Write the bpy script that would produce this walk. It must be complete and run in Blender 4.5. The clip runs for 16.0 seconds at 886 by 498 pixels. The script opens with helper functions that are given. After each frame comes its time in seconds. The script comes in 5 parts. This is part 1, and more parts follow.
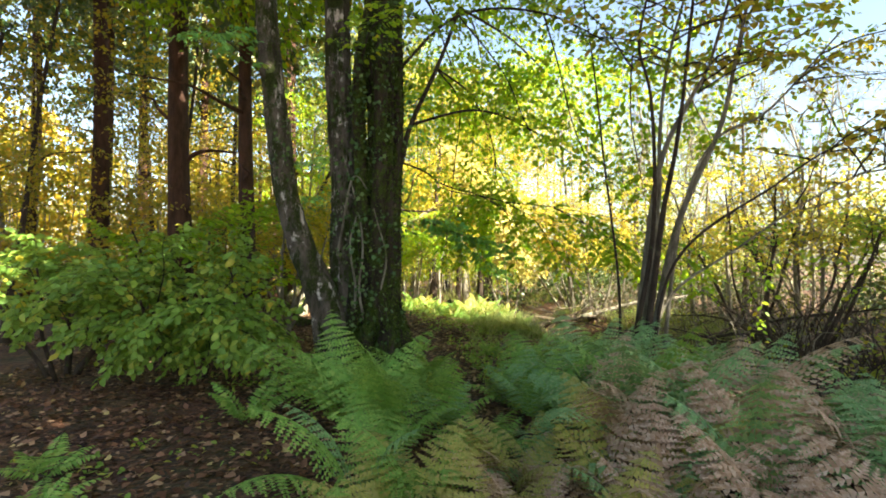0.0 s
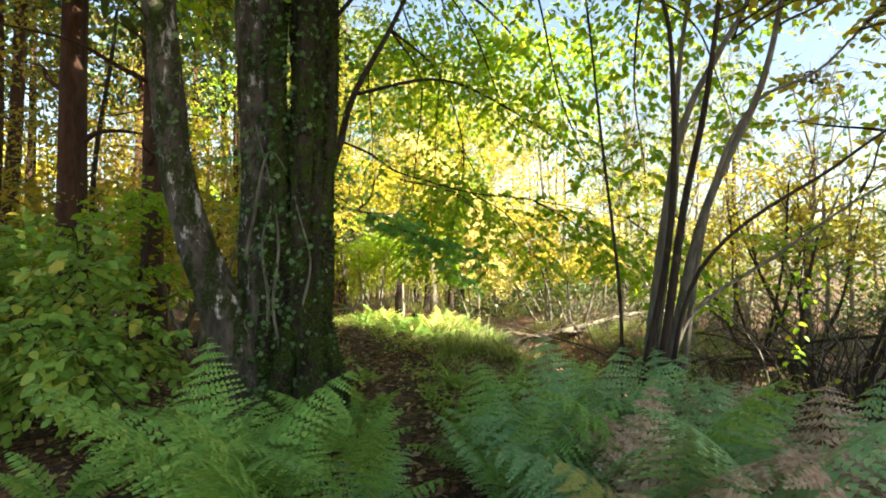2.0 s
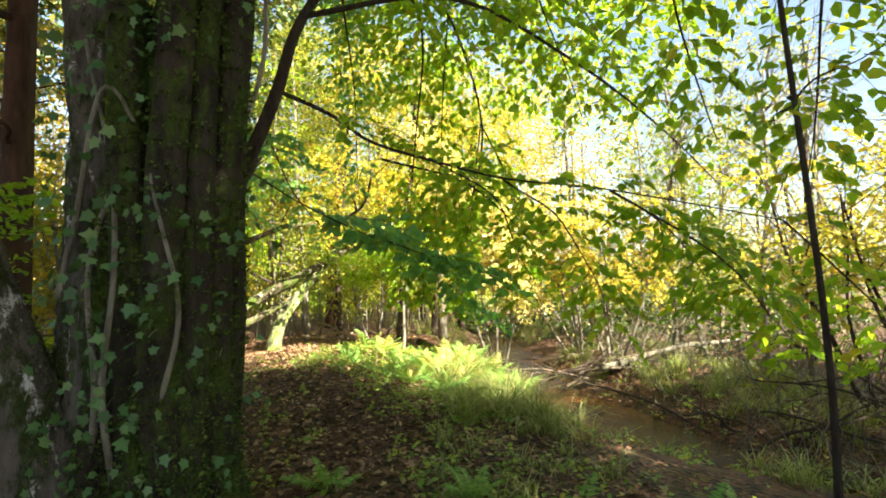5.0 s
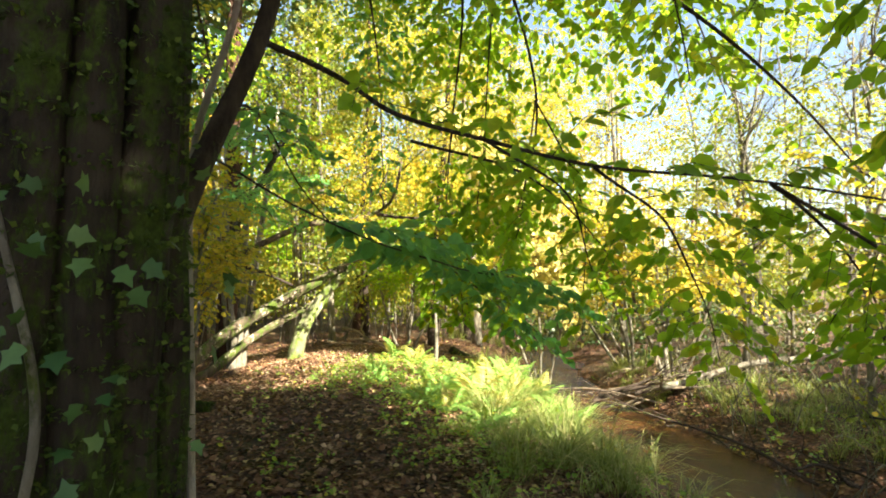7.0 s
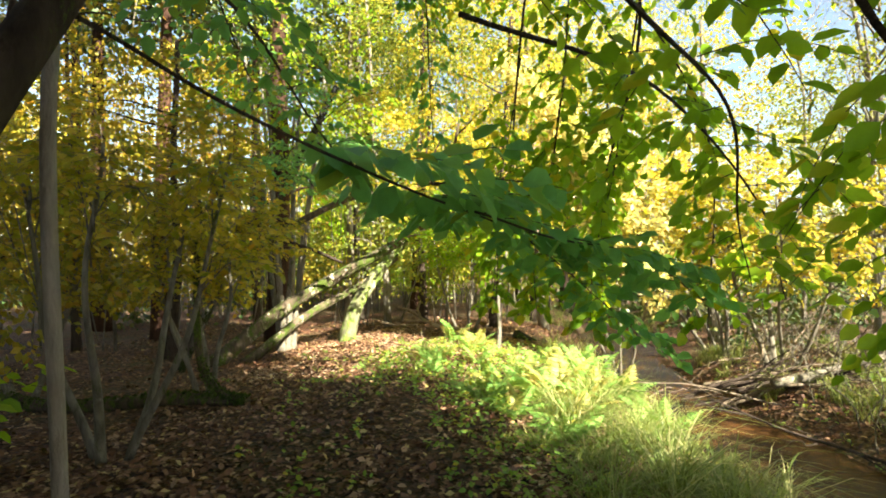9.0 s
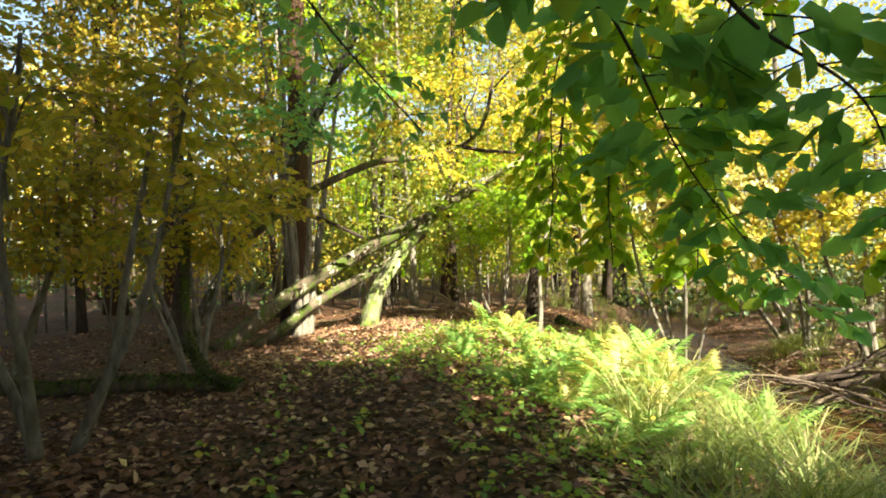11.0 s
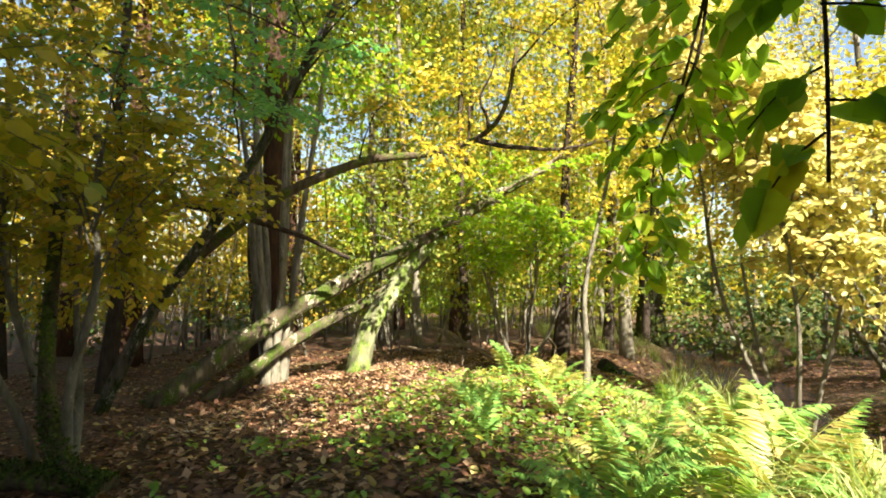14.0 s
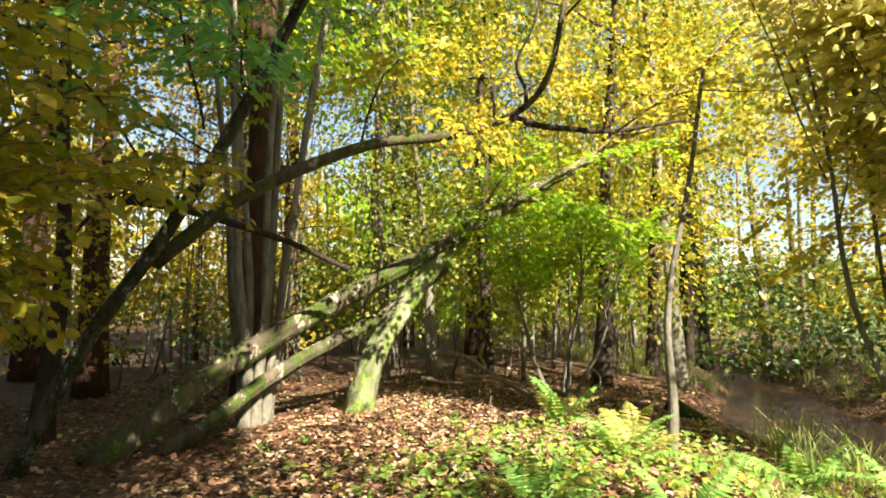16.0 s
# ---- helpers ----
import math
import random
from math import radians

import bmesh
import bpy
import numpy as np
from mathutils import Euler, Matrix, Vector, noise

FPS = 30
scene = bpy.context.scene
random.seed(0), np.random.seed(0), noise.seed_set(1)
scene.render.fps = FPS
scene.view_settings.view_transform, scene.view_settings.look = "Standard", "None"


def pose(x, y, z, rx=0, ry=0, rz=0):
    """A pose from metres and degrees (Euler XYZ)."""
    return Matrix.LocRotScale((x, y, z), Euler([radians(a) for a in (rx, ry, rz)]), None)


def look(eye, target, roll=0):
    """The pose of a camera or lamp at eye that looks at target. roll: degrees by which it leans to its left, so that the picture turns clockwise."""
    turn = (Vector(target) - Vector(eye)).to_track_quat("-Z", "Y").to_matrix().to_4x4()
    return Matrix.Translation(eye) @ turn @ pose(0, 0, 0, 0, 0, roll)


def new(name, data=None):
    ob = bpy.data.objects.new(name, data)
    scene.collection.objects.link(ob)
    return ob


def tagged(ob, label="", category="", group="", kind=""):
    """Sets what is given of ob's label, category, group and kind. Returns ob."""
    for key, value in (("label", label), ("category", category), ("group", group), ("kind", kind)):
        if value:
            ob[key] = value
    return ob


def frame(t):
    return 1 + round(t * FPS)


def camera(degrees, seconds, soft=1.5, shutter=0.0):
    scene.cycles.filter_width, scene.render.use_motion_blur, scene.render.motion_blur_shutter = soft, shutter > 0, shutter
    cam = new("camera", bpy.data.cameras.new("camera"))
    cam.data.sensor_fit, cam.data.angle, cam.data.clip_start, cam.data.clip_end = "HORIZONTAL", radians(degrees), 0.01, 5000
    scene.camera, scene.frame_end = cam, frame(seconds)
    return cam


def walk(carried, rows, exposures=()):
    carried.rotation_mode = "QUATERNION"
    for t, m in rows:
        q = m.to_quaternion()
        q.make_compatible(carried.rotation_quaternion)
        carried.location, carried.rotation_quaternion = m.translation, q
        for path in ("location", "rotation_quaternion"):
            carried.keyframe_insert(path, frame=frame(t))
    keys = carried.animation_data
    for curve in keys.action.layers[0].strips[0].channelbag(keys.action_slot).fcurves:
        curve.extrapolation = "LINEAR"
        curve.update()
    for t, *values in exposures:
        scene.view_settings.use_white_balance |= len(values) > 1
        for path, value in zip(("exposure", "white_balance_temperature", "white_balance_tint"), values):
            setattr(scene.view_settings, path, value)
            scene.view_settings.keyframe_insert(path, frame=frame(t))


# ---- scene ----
cam = camera(78.7, 16.0, soft=1.8)
METRES, EYE, TILT, LEAN, TURN = 12.0, 1.6, 1.5, 0.0, 0.0
ROWS = [
    (0.0, 0.0, 0.0, 0.0, 0.0, 0.0, -0.0),
    (0.5, 0.0106, 0.0449, -0.0072, -1.57, 1.25, -0.18),
    (1.0, 0.0155, 0.0697, -0.0021, -2.5, 2.08, -0.25),
    (1.5, 0.0216, 0.1015, -0.0073, -2.82, 1.6, -0.31),
    (2.0, 0.0247, 0.1438, -0.0054, -2.61, 0.98, -0.42),
    (2.5, 0.032, 0.1885, -0.0051, -2.56, 0.99, -0.35),
    (3.0, 0.038, 0.2246, -0.0066, -2.21, 1.87, -0.44),
    (3.5, 0.0388, 0.2646, -0.0023, -1.99, 2.08, -0.41),
    (4.0, 0.0365, 0.3051, 0.0006, -1.76, 2.19, -0.46),
    (6.5, 0.0346, 0.4346, 0.0197, -0.14, 1.38, -0.71),
    (7.0, 0.0269, 0.4642, 0.0222, 1.65, 1.29, -0.69),
    (7.5, 0.0215, 0.4863, 0.0246, 4.42, 1.07, -0.55),
    (8.0, 0.0222, 0.5073, 0.0216, 5.72, 0.4, -0.32),
    (8.5, 0.022, 0.5366, 0.0202, 6.93, -0.9, -0.21),
    (9.0, 0.0211, 0.5648, 0.0169, 8.11, -1.16, -0.24),
    (9.5, 0.0204, 0.5869, 0.0117, 8.83, -1.52, -0.24),
    (10.0, 0.0162, 0.6091, 0.0033, 10.04, -1.99, -0.27),
    (12.5, -0.0098, 0.7548, -0.0409, 12.14, 0.03, -0.34),
    (13.0, -0.018, 0.7839, -0.0386, 12.28, 0.68, -0.43),
    (13.5, -0.0244, 0.8204, -0.0424, 12.41, 1.47, -0.28),
    (14.0, -0.0288, 0.8411, -0.0401, 12.5, 2.4, -0.25),
    (14.5, -0.0399, 0.8749, -0.0378, 12.56, 2.39, -0.34),
    (15.0, -0.0527, 0.9086, -0.0313, 12.75, 2.62, -0.28),
    (15.5, -0.0634, 0.9381, -0.0313, 13.12, 3.52, -0.33),
    (16.0, -0.0728, 0.9672, -0.0361, 13.26, 3.5, -0.28),
]
walk(cam, [(t, pose(0, 0, EYE, TILT, LEAN, TURN) @ pose(METRES * x, METRES * y, METRES * z, 90 + pitch, roll, yaw)) for t, x, y, z, yaw, pitch, roll in ROWS], [(0.0, 2.8, 7200, 10), (4.0, 2.75, 7150, 10), (9.0, 2.6, 7150, 10), (12.5, 2.43, 7100, 10), (16.0, 2.1, 7000, 10)])

# ---- world, sun ----
SUN_DIR = Vector((0.56, -0.53, 0.65)).normalized()
world = bpy.data.worlds.new("sky")
scene.world = world
world.use_nodes = True
wn = world.node_tree
sky = wn.nodes.new("ShaderNodeTexSky")
sky.sky_type = "NISHITA"
sky.sun_disc = False
sky.dust_density, sky.air_density = 1.5, 1.1
sky.sun_elevation = math.asin(SUN_DIR.z)
sky.sun_rotation = math.atan2(SUN_DIR.x, SUN_DIR.y)
wn.links.new(sky.outputs["Color"], wn.nodes["Background"].inputs["Color"])
wn.nodes["Background"].inputs["Strength"].default_value = 0.06
sun_data = bpy.data.lights.new("sun", "SUN")
sun_data.energy, sun_data.angle, sun_data.color = 5.0, radians(0.5), (1.0, 0.93, 0.80)
sun = new("sun", sun_data)
sun.matrix_world = look(SUN_DIR * 60, (0, 0, 0))


# ---- materials ----
def ramp_node(nt, stops):
    r = nt.nodes.new("ShaderNodeValToRGB")
    els = r.color_ramp.elements
    while len(els) < len(stops):
        els.new(0.5)
    for e, (p, c) in zip(els, stops):
        e.position, e.color = p, (*c, 1)
    return r


def base_material(name):
    m = bpy.data.materials.new(name)
    m.use_nodes = True
    nt = m.node_tree
    return m, nt, nt.nodes["Principled BSDF"], nt.nodes["Material Output"]


def noise_node(nt, scale, detail=5, rough=0.6, stretch=None, kind="ShaderNodeTexNoise"):
    co = nt.nodes.new("ShaderNodeTexCoord")
    mp = nt.nodes.new("ShaderNodeMapping")
    if stretch:
        mp.inputs["Scale"].default_value = stretch
    nt.links.new(co.outputs["Object"], mp.inputs["Vector"])
    n = nt.nodes.new(kind)
    n.inputs["Scale"].default_value = scale
    if kind == "ShaderNodeTexNoise":
        n.inputs["Detail"].default_value = detail
        n.inputs["Roughness"].default_value = rough
    nt.links.new(mp.outputs["Vector"], n.inputs["Vector"])
    return n


def mix_color(nt, fac, a, b):
    mx = nt.nodes.new("ShaderNodeMix")
    mx.data_type = "RGBA"
    for sock, v in ((mx.inputs["Factor"], fac), (mx.inputs["A"], a), (mx.inputs["B"], b)):
        if isinstance(v, tuple):
            sock.default_value = (*v, 1)
        elif isinstance(v, float):
            sock.default_value = v
        else:
            nt.links.new(v, sock)
    return mx.outputs["Result"]


def add_bump(nt, bsdf, height, strength, distance):
    b = nt.nodes.new("ShaderNodeBump")
    b.inputs["Strength"].default_value = strength
    b.inputs["Distance"].default_value = distance
    nt.links.new(height, b.inputs["Height"])
    nt.links.new(b.outputs["Normal"], bsdf.inputs["Normal"])


def leaf_material(name, stops, through_light=0.5, rough=0.45, glow=0.35):
    """Thin leaf: a glossy skin and light that shines through; the tone varies leaf by leaf."""
    m, nt, bsdf, out = base_material(name)
    geo = nt.nodes.new("ShaderNodeNewGeometry")
    r = ramp_node(nt, stops)
    nt.links.new(geo.outputs["Random Per Island"], r.inputs["Fac"])
    mott = noise_node(nt, 30.0, 3)
    hsv = nt.nodes.new("ShaderNodeHueSaturation")
    mr = nt.nodes.new("ShaderNodeMapRange")
    mr.inputs["To Min"].default_value, mr.inputs["To Max"].default_value = 0.7, 1.25
    nt.links.new(mott.outputs["Fac"], mr.inputs["Value"])
    nt.links.new(mr.outputs["Result"], hsv.inputs["Value"])
    nt.links.new(r.outputs["Color"], hsv.inputs["Color"])
    nt.links.new(hsv.outputs["Color"], bsdf.inputs["Base Color"])
    bsdf.inputs["Roughness"].default_value = rough
    bsdf.inputs["Specular IOR Level"].default_value = 0.4
    tr = nt.nodes.new("ShaderNodeBsdfTranslucent")
    warm = mix_color(nt, glow, hsv.outputs["Color"], (0.55, 0.52, 0.02))
    nt.links.new(warm, tr.inputs["Color"])
    mx = nt.nodes.new("ShaderNodeMixShader")
    mx.inputs["Fac"].default_value = through_light
    nt.links.new(bsdf.outputs["BSDF"], mx.inputs[1])
    nt.links.new(tr.outputs["BSDF"], mx.inputs[2])
    nt.links.new(mx.outputs["Shader"], out.inputs["Surface"])
    return m


def bark_material(name, dark, light, patch, moss_amount=0.0, moss=(0.10, 0.16, 0.03), grain=9.0, patch_at=0.62):
    m, nt, bsdf, out = base_material(name)
    n1 = noise_node(nt, grain, 8, 0.65, (1, 1, 0.28))
    r1 = ramp_node(nt, [(0.3, dark), (0.7, light)])
    nt.links.new(n1.outputs["Fac"], r1.inputs["Fac"])
    n2 = noise_node(nt, 4.6, 7, 0.75, (1.3, 1.3, 0.6))
    r2 = ramp_node(nt, [(patch_at, (0, 0, 0)), (patch_at + 0.06, (1, 1, 1))])
    nt.links.new(n2.outputs["Fac"], r2.inputs["Fac"])
    col = mix_color(nt, r2.outputs["Color"], r1.outputs["Color"], patch)
    if moss_amount > 0:
        n3 = noise_node(nt, 3.8, 8, 0.8, (1.4, 1.4, 0.7))
        r3 = ramp_node(nt, [(0.62 - 0.3 * moss_amount, (0, 0, 0)), (0.70 - 0.3 * moss_amount, (1, 1, 1))])
        nt.links.new(n3.outputs["Fac"], r3.inputs["Fac"])
        n4 = noise_node(nt, 40.0, 4)
        r4 = ramp_node(nt, [(0.3, tuple(c * 0.4 for c in moss)), (0.7, tuple(c * 1.3 for c in moss))])
        nt.links.new(n4.outputs["Fac"], r4.inputs["Fac"])
        col = mix_color(nt, r3.outputs["Color"], col, r4.outputs["Color"])
    nt.links.new(col, bsdf.inputs["Base Color"])
    bsdf.inputs["Roughness"].default_value = 0.9
    bsdf.inputs["Specular IOR Level"].default_value = 0.2
    n5 = noise_node(nt, grain * 4, 8, 0.7, (1, 1, 0.35))
    add_bump(nt, bsdf, n5.outputs["Fac"], 1.0, 0.035)
    return m


def soil_material():
    m, nt, bsdf, out = base_material("leaf_mould")
    v = noise_node(nt, 22.0, kind="ShaderNodeTexVoronoi")
    sep = nt.nodes.new("ShaderNodeSeparateColor")
    nt.links.new(v.outputs["Color"], sep.inputs["Color"])
    r = ramp_node(nt, [(0.0, (0.022, 0.011, 0.007)), (0.35, (0.06, 0.027, 0.014)), (0.7, (0.115, 0.05, 0.024)), (1.0, (0.18, 0.10, 0.05))])
    nt.links.new(sep.outputs["Red"], r.inputs["Fac"])
    n = noise_node(nt, 0.9, 7, 0.7)
    r2 = ramp_node(nt, [(0.48, (0, 0, 0)), (0.66, (1, 1, 1))])
    nt.links.new(n.outputs["Fac"], r2.inputs["Fac"])
    n3 = noise_node(nt, 35.0, 5)
    r3 = ramp_node(nt, [(0.35, (0.02, 0.03, 0.008)), (0.7, (0.09, 0.13, 0.03))])
    nt.links.new(n3.outputs["Fac"], r3.inputs["Fac"])
    half = nt.nodes.new("ShaderNodeMath")
    half.operation = "MULTIPLY"
    half.inputs[1].default_value = 0.55
    nt.links.new(r2.outputs["Color"], half.inputs[0])
    nt.links.new(mix_color(nt, half.outputs["Value"], r.outputs["Color"], r3.outputs["Color"]), bsdf.inputs["Base Color"])
    bsdf.inputs["Roughness"].default_value = 0.85
    add_bump(nt, bsdf, v.outputs["Distance"], 0.8, 0.03)
    return m


def water_material():
    m, nt, bsdf, out = base_material("peaty_water")
    n = noise_node(nt, 1.6, 6, 0.7)
    r = ramp_node(nt, [(0.35, (0.022, 0.011, 0.004)), (0.68, (0.12, 0.056, 0.019))])
    nt.links.new(n.outputs["Fac"], r.inputs["Fac"])
    nt.links.new(r.outputs["Color"], bsdf.inputs["Base Color"])
    bsdf.inputs["Roughness"].default_value = 0.02
    bsdf.inputs["IOR"].default_value = 1.4
    n2 = noise_node(nt, 9.0, 4)
    add_bump(nt, bsdf, n2.outputs["Fac"], 0.7, 0.06)
    return m


LEAF_GREEN = leaf_material("beech_leaf_green", [(0.0, (0.12, 0.40, 0.12)), (0.5, (0.18, 0.50, 0.14)), (0.85, (0.26, 0.56, 0.12)), (1.0, (0.40, 0.52, 0.08))], 0.58, 0.36, 0.18)
LEAF_SHRUB = leaf_material("shrub_leaf_green", [(0.0, (0.13, 0.30, 0.06)), (0.6, (0.24, 0.45, 0.09)), (0.86, (0.38, 0.49, 0.09)), (1.0, (0.52, 0.43, 0.06))], 0.5)
LEAF_LIME = leaf_material("beech_leaf_lime", [(0.0, (0.17, 0.38, 0.02)), (0.5, (0.28, 0.50, 0.03)), (0.85, (0.44, 0.58, 0.04)), (1.0, (0.64, 0.52, 0.04))], 0.66, 0.4, 0.18)
LEAF_YELLOW = leaf_material("maple_leaf_yellow", [(0.0, (0.24, 0.32, 0.03)), (0.4, (0.50, 0.44, 0.05)), (0.8, (0.70, 0.52, 0.07)), (1.0, (0.64, 0.36, 0.05))], 0.55)
LEAF_GOLD = leaf_material("pale_golden_leaf", [(0.0, (0.52, 0.52, 0.14)), (0.5, (0.72, 0.66, 0.24)), (0.85, (0.80, 0.70, 0.30)), (1.0, (0.76, 0.52, 0.14))], 0.5, 0.35, 0.08)
LEAF_ORANGE = leaf_material("autumn_leaf_amber", [(0.0, (0.17, 0.21, 0.03)), (0.45, (0.38, 0.33, 0.04)), (0.8, (0.52, 0.36, 0.04)), (1.0, (0.44, 0.20, 0.03))], 0.55)
LEAF_OLIVE = leaf_material("olive_leaf", [(0.0, (0.10, 0.17, 0.03)), (0.5, (0.20, 0.27, 0.04)), (0.85, (0.34, 0.34, 0.05)), (1.0, (0.46, 0.34, 0.05))])
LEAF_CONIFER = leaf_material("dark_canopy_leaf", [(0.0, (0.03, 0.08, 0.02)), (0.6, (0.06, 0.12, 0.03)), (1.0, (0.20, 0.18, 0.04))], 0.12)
MOSS = leaf_material("cushion_moss", [(0.0, (0.014, 0.03, 0.005)), (0.5, (0.04, 0.08, 0.010)), (1.0, (0.10, 0.15, 0.022))], 0.2, 0.85, 0.1)
LEAF_IVY = leaf_material("ivy_leaf", [(0.0, (0.02, 0.07, 0.02)), (0.7, (0.05, 0.13, 0.035)), (1.0, (0.10, 0.18, 0.06))], 0.15, 0.55)
LEAF_DEAD = leaf_material("fallen_leaf", [(0.0, (0.035, 0.016, 0.010)), (0.35, (0.11, 0.046, 0.027)), (0.7, (0.22, 0.105, 0.06)), (0.92, (0.42, 0.27, 0.17)), (1.0, (0.55, 0.44, 0.16))], 0.12, 0.6)
GRASS_MAT = leaf_material("sedge_blade", [(0.0, (0.08, 0.14, 0.03)), (0.4, (0.17, 0.24, 0.06)), (0.7, (0.27, 0.36, 0.11)), (1.0, (0.52, 0.48, 0.24))], 0.4)
FERN_MATS = [
    leaf_material("fern_green", [(0.0, (0.13, 0.33, 0.07)), (0.6, (0.22, 0.46, 0.10)), (1.0, (0.37, 0.51, 0.13))], 0.4, 0.6),
    leaf_material("fern_blue_green", [(0.0, (0.14, 0.33, 0.13)), (0.7, (0.24, 0.46, 0.19)), (1.0, (0.39, 0.48, 0.22))], 0.35, 0.6),
    leaf_material("fern_yellowing", [(0.0, (0.26, 0.32, 0.07)), (0.6, (0.44, 0.42, 0.11)), (1.0, (0.52, 0.40, 0.16))], 0.35),
    leaf_material("fern_withered", [(0.0, (0.32, 0.19, 0.12)), (0.6, (0.54, 0.37, 0.26)), (1.0, (0.64, 0.50, 0.38))], 0.3, 0.6),
]
BARK_OAK = bark_material("mossy_fluted_bark", (0.007, 0.005, 0.004), (0.060, 0.048, 0.036), (0.17, 0.16, 0.13), 0.5, (0.045, 0.075, 0.010), 9.0, 0.68)
BARK_PALE = bark_material("pale_lichen_bark", (0.022, 0.018, 0.014), (0.16, 0.14, 0.118), (0.52, 0.50, 0.475), 0.48, (0.03, 0.045, 0.010), 8.0, 0.56)
BARK_PINE = bark_material("pine_bark", (0.025, 0.014, 0.010), (0.10, 0.052, 0.035), (0.20, 0.14, 0.10), 0.0, grain=10.0, patch_at=0.68)
BARK_HAZEL = bark_material("smooth_hazel_bark", (0.09, 0.08, 0.06), (0.30, 0.28, 0.225), (0.42, 0.41, 0.35), 0.2, (0.09, 0.12, 0.03), 12.0)
BARK_MOSS = bark_material("thick_moss_bark", (0.035, 0.026, 0.017), (0.15, 0.115, 0.08), (0.36, 0.32, 0.25), 0.42, (0.10, 0.15, 0.022), 10.0)
VINE_MAT = bark_material("pale_vine_bark", (0.30, 0.26, 0.21), (0.56, 0.51, 0.44), (0.62, 0.58, 0.52), 0.0, grain=14.0)
BARK_DARK = bark_material("dark_twig_bark", (0.025, 0.018, 0.014), (0.085, 0.065, 0.05), (0.13, 0.11, 0.09), 0.1, grain=20.0)
# Mossy green bark, paled to carry the sun that falls on the bent trunk
BARK_SUNLIT = bark_material("sunlit_green_bark", (0.10, 0.11, 0.055), (0.30, 0.31, 0.19), (0.50, 0.50, 0.40), 0.5, (0.20, 0.30, 0.06), 7.0, 0.58)
# Mossy bark; the pale patches are flecks of sun put into the colour
BARK_LEAN = bark_material("sun_flecked_mossy_bark", (0.03, 0.024, 0.017), (0.17, 0.135, 0.095), (0.62, 0.56, 0.44), 0.48, (0.075, 0.12, 0.018), 8.0, 0.555)
DEADWOOD = bark_material("bleached_dead_wood", (0.12, 0.09, 0.06), (0.34, 0.28, 0.21), (0.50, 0.44, 0.36), 0.1, grain=14.0)
SOIL, WATER = soil_material(), water_material()

# ---- mesh helpers ----
rng = np.random.default_rng(7)


def unit(v):
    return v / np.maximum(np.linalg.norm(v, axis=-1, keepdims=True), 1e-9)


def merge(pieces):
    verts, faces, n = [], [], 0
    for v, f in pieces:
        verts.append(np.asarray(v, float))
        faces.extend([tuple(i + n for i in q) for q in f])
        n += len(v)
    return np.concatenate(verts), faces


def mesh_of(name, geo, mat, origin=(0, 0, 0), smooth=False):
    v, f = geo
    me = bpy.data.meshes.new(name)
    v = np.asarray(v, float) - np.asarray(origin, float)
    if isinstance(f, np.ndarray):
        k = f.shape[1]
        me.vertices.add(len(v))
        me.vertices.foreach_set("co", v.astype(np.float32).ravel())
        me.loops.add(f.size)
        me.loops.foreach_set("vertex_index", f.astype(np.int32).ravel())
        me.polygons.add(len(f))
        me.polygons.foreach_set("loop_start", np.arange(0, f.size, k, dtype=np.int32))
        me.update(calc_edges=True)
    else:
        me.from_pydata(v.tolist(), [], f)
        me.update()
    if smooth:
        me.polygons.foreach_set("use_smooth", np.ones(len(me.polygons), bool))
    me.materials.append(mat)
    return me


def tufts(geo, sides, n, face, length):
    """Short moss shoots on the side of a tube that looks towards face."""
    v = np.asarray(geo[0])
    rings = v[: len(v) // sides * sides].reshape(-1, sides, 3)
    out = unit(rings - rings.mean(1, keepdims=True)).reshape(-1, 3)
    v = rings.reshape(-1, 3)
    pick = rng.integers(0, len(v), n * 8)
    lump = np.array([noise.noise(Vector(q * [3.0, 3.0, 1.6])) for q in v])
    keep = pick[(out[pick] @ unit(np.asarray(face, float)) + 0.9 * lump[pick] + rng.normal(0, 0.25, len(pick))) > 0.35][:n]
    P = v[keep] + rng.normal(0, 0.012, (len(keep), 3)) - out[keep] * 0.004
    D = out[keep] + rng.normal(0, 0.55, (len(keep), 3)) + [0, 0, 0.15]
    return P, D, rng.normal(0, 1, (len(keep), 3)), rng.uniform(0.5, 1.3, len(keep)) * length


def thing(name, at, label, category, group=""):
    e = new(name)
    e.empty_display_size = 0.2
    e.location = at
    return tagged(e, label, category, group)


def part(name, geo, mat, parent, label="", smooth=False):
    """One mesh under a thing (or under a part), given in world metres."""
    root = parent
    at = Vector(root.location)
    while root.parent:
        root = root.parent
        at += root.location
    ob = new(name, mesh_of(name, geo, mat, at, smooth))
    ob.parent = parent
    return tagged(ob, label)


def smooth_path(pts, per=6):
    p = np.asarray(pts, float)
    if len(p) == 2:
        return np.linspace(p[0], p[1], per + 1)
    q = np.vstack([2 * p[0] - p[1], p, 2 * p[-1] - p[-2]])
    out = []
    t = np.linspace(0, 1, per, endpoint=False)[:, None]
    for i in range(1, len(q) - 2):
        a, b, c, d = q[i - 1], q[i], q[i + 1], q[i + 2]
        out.append(0.5 * (2 * b + (c - a) * t + (2 * a - 5 * b + 4 * c - d) * t**2 + (3 * b - a - 3 * c + d) * t**3))
    out.append(p[-1:])
    return np.concatenate(out)


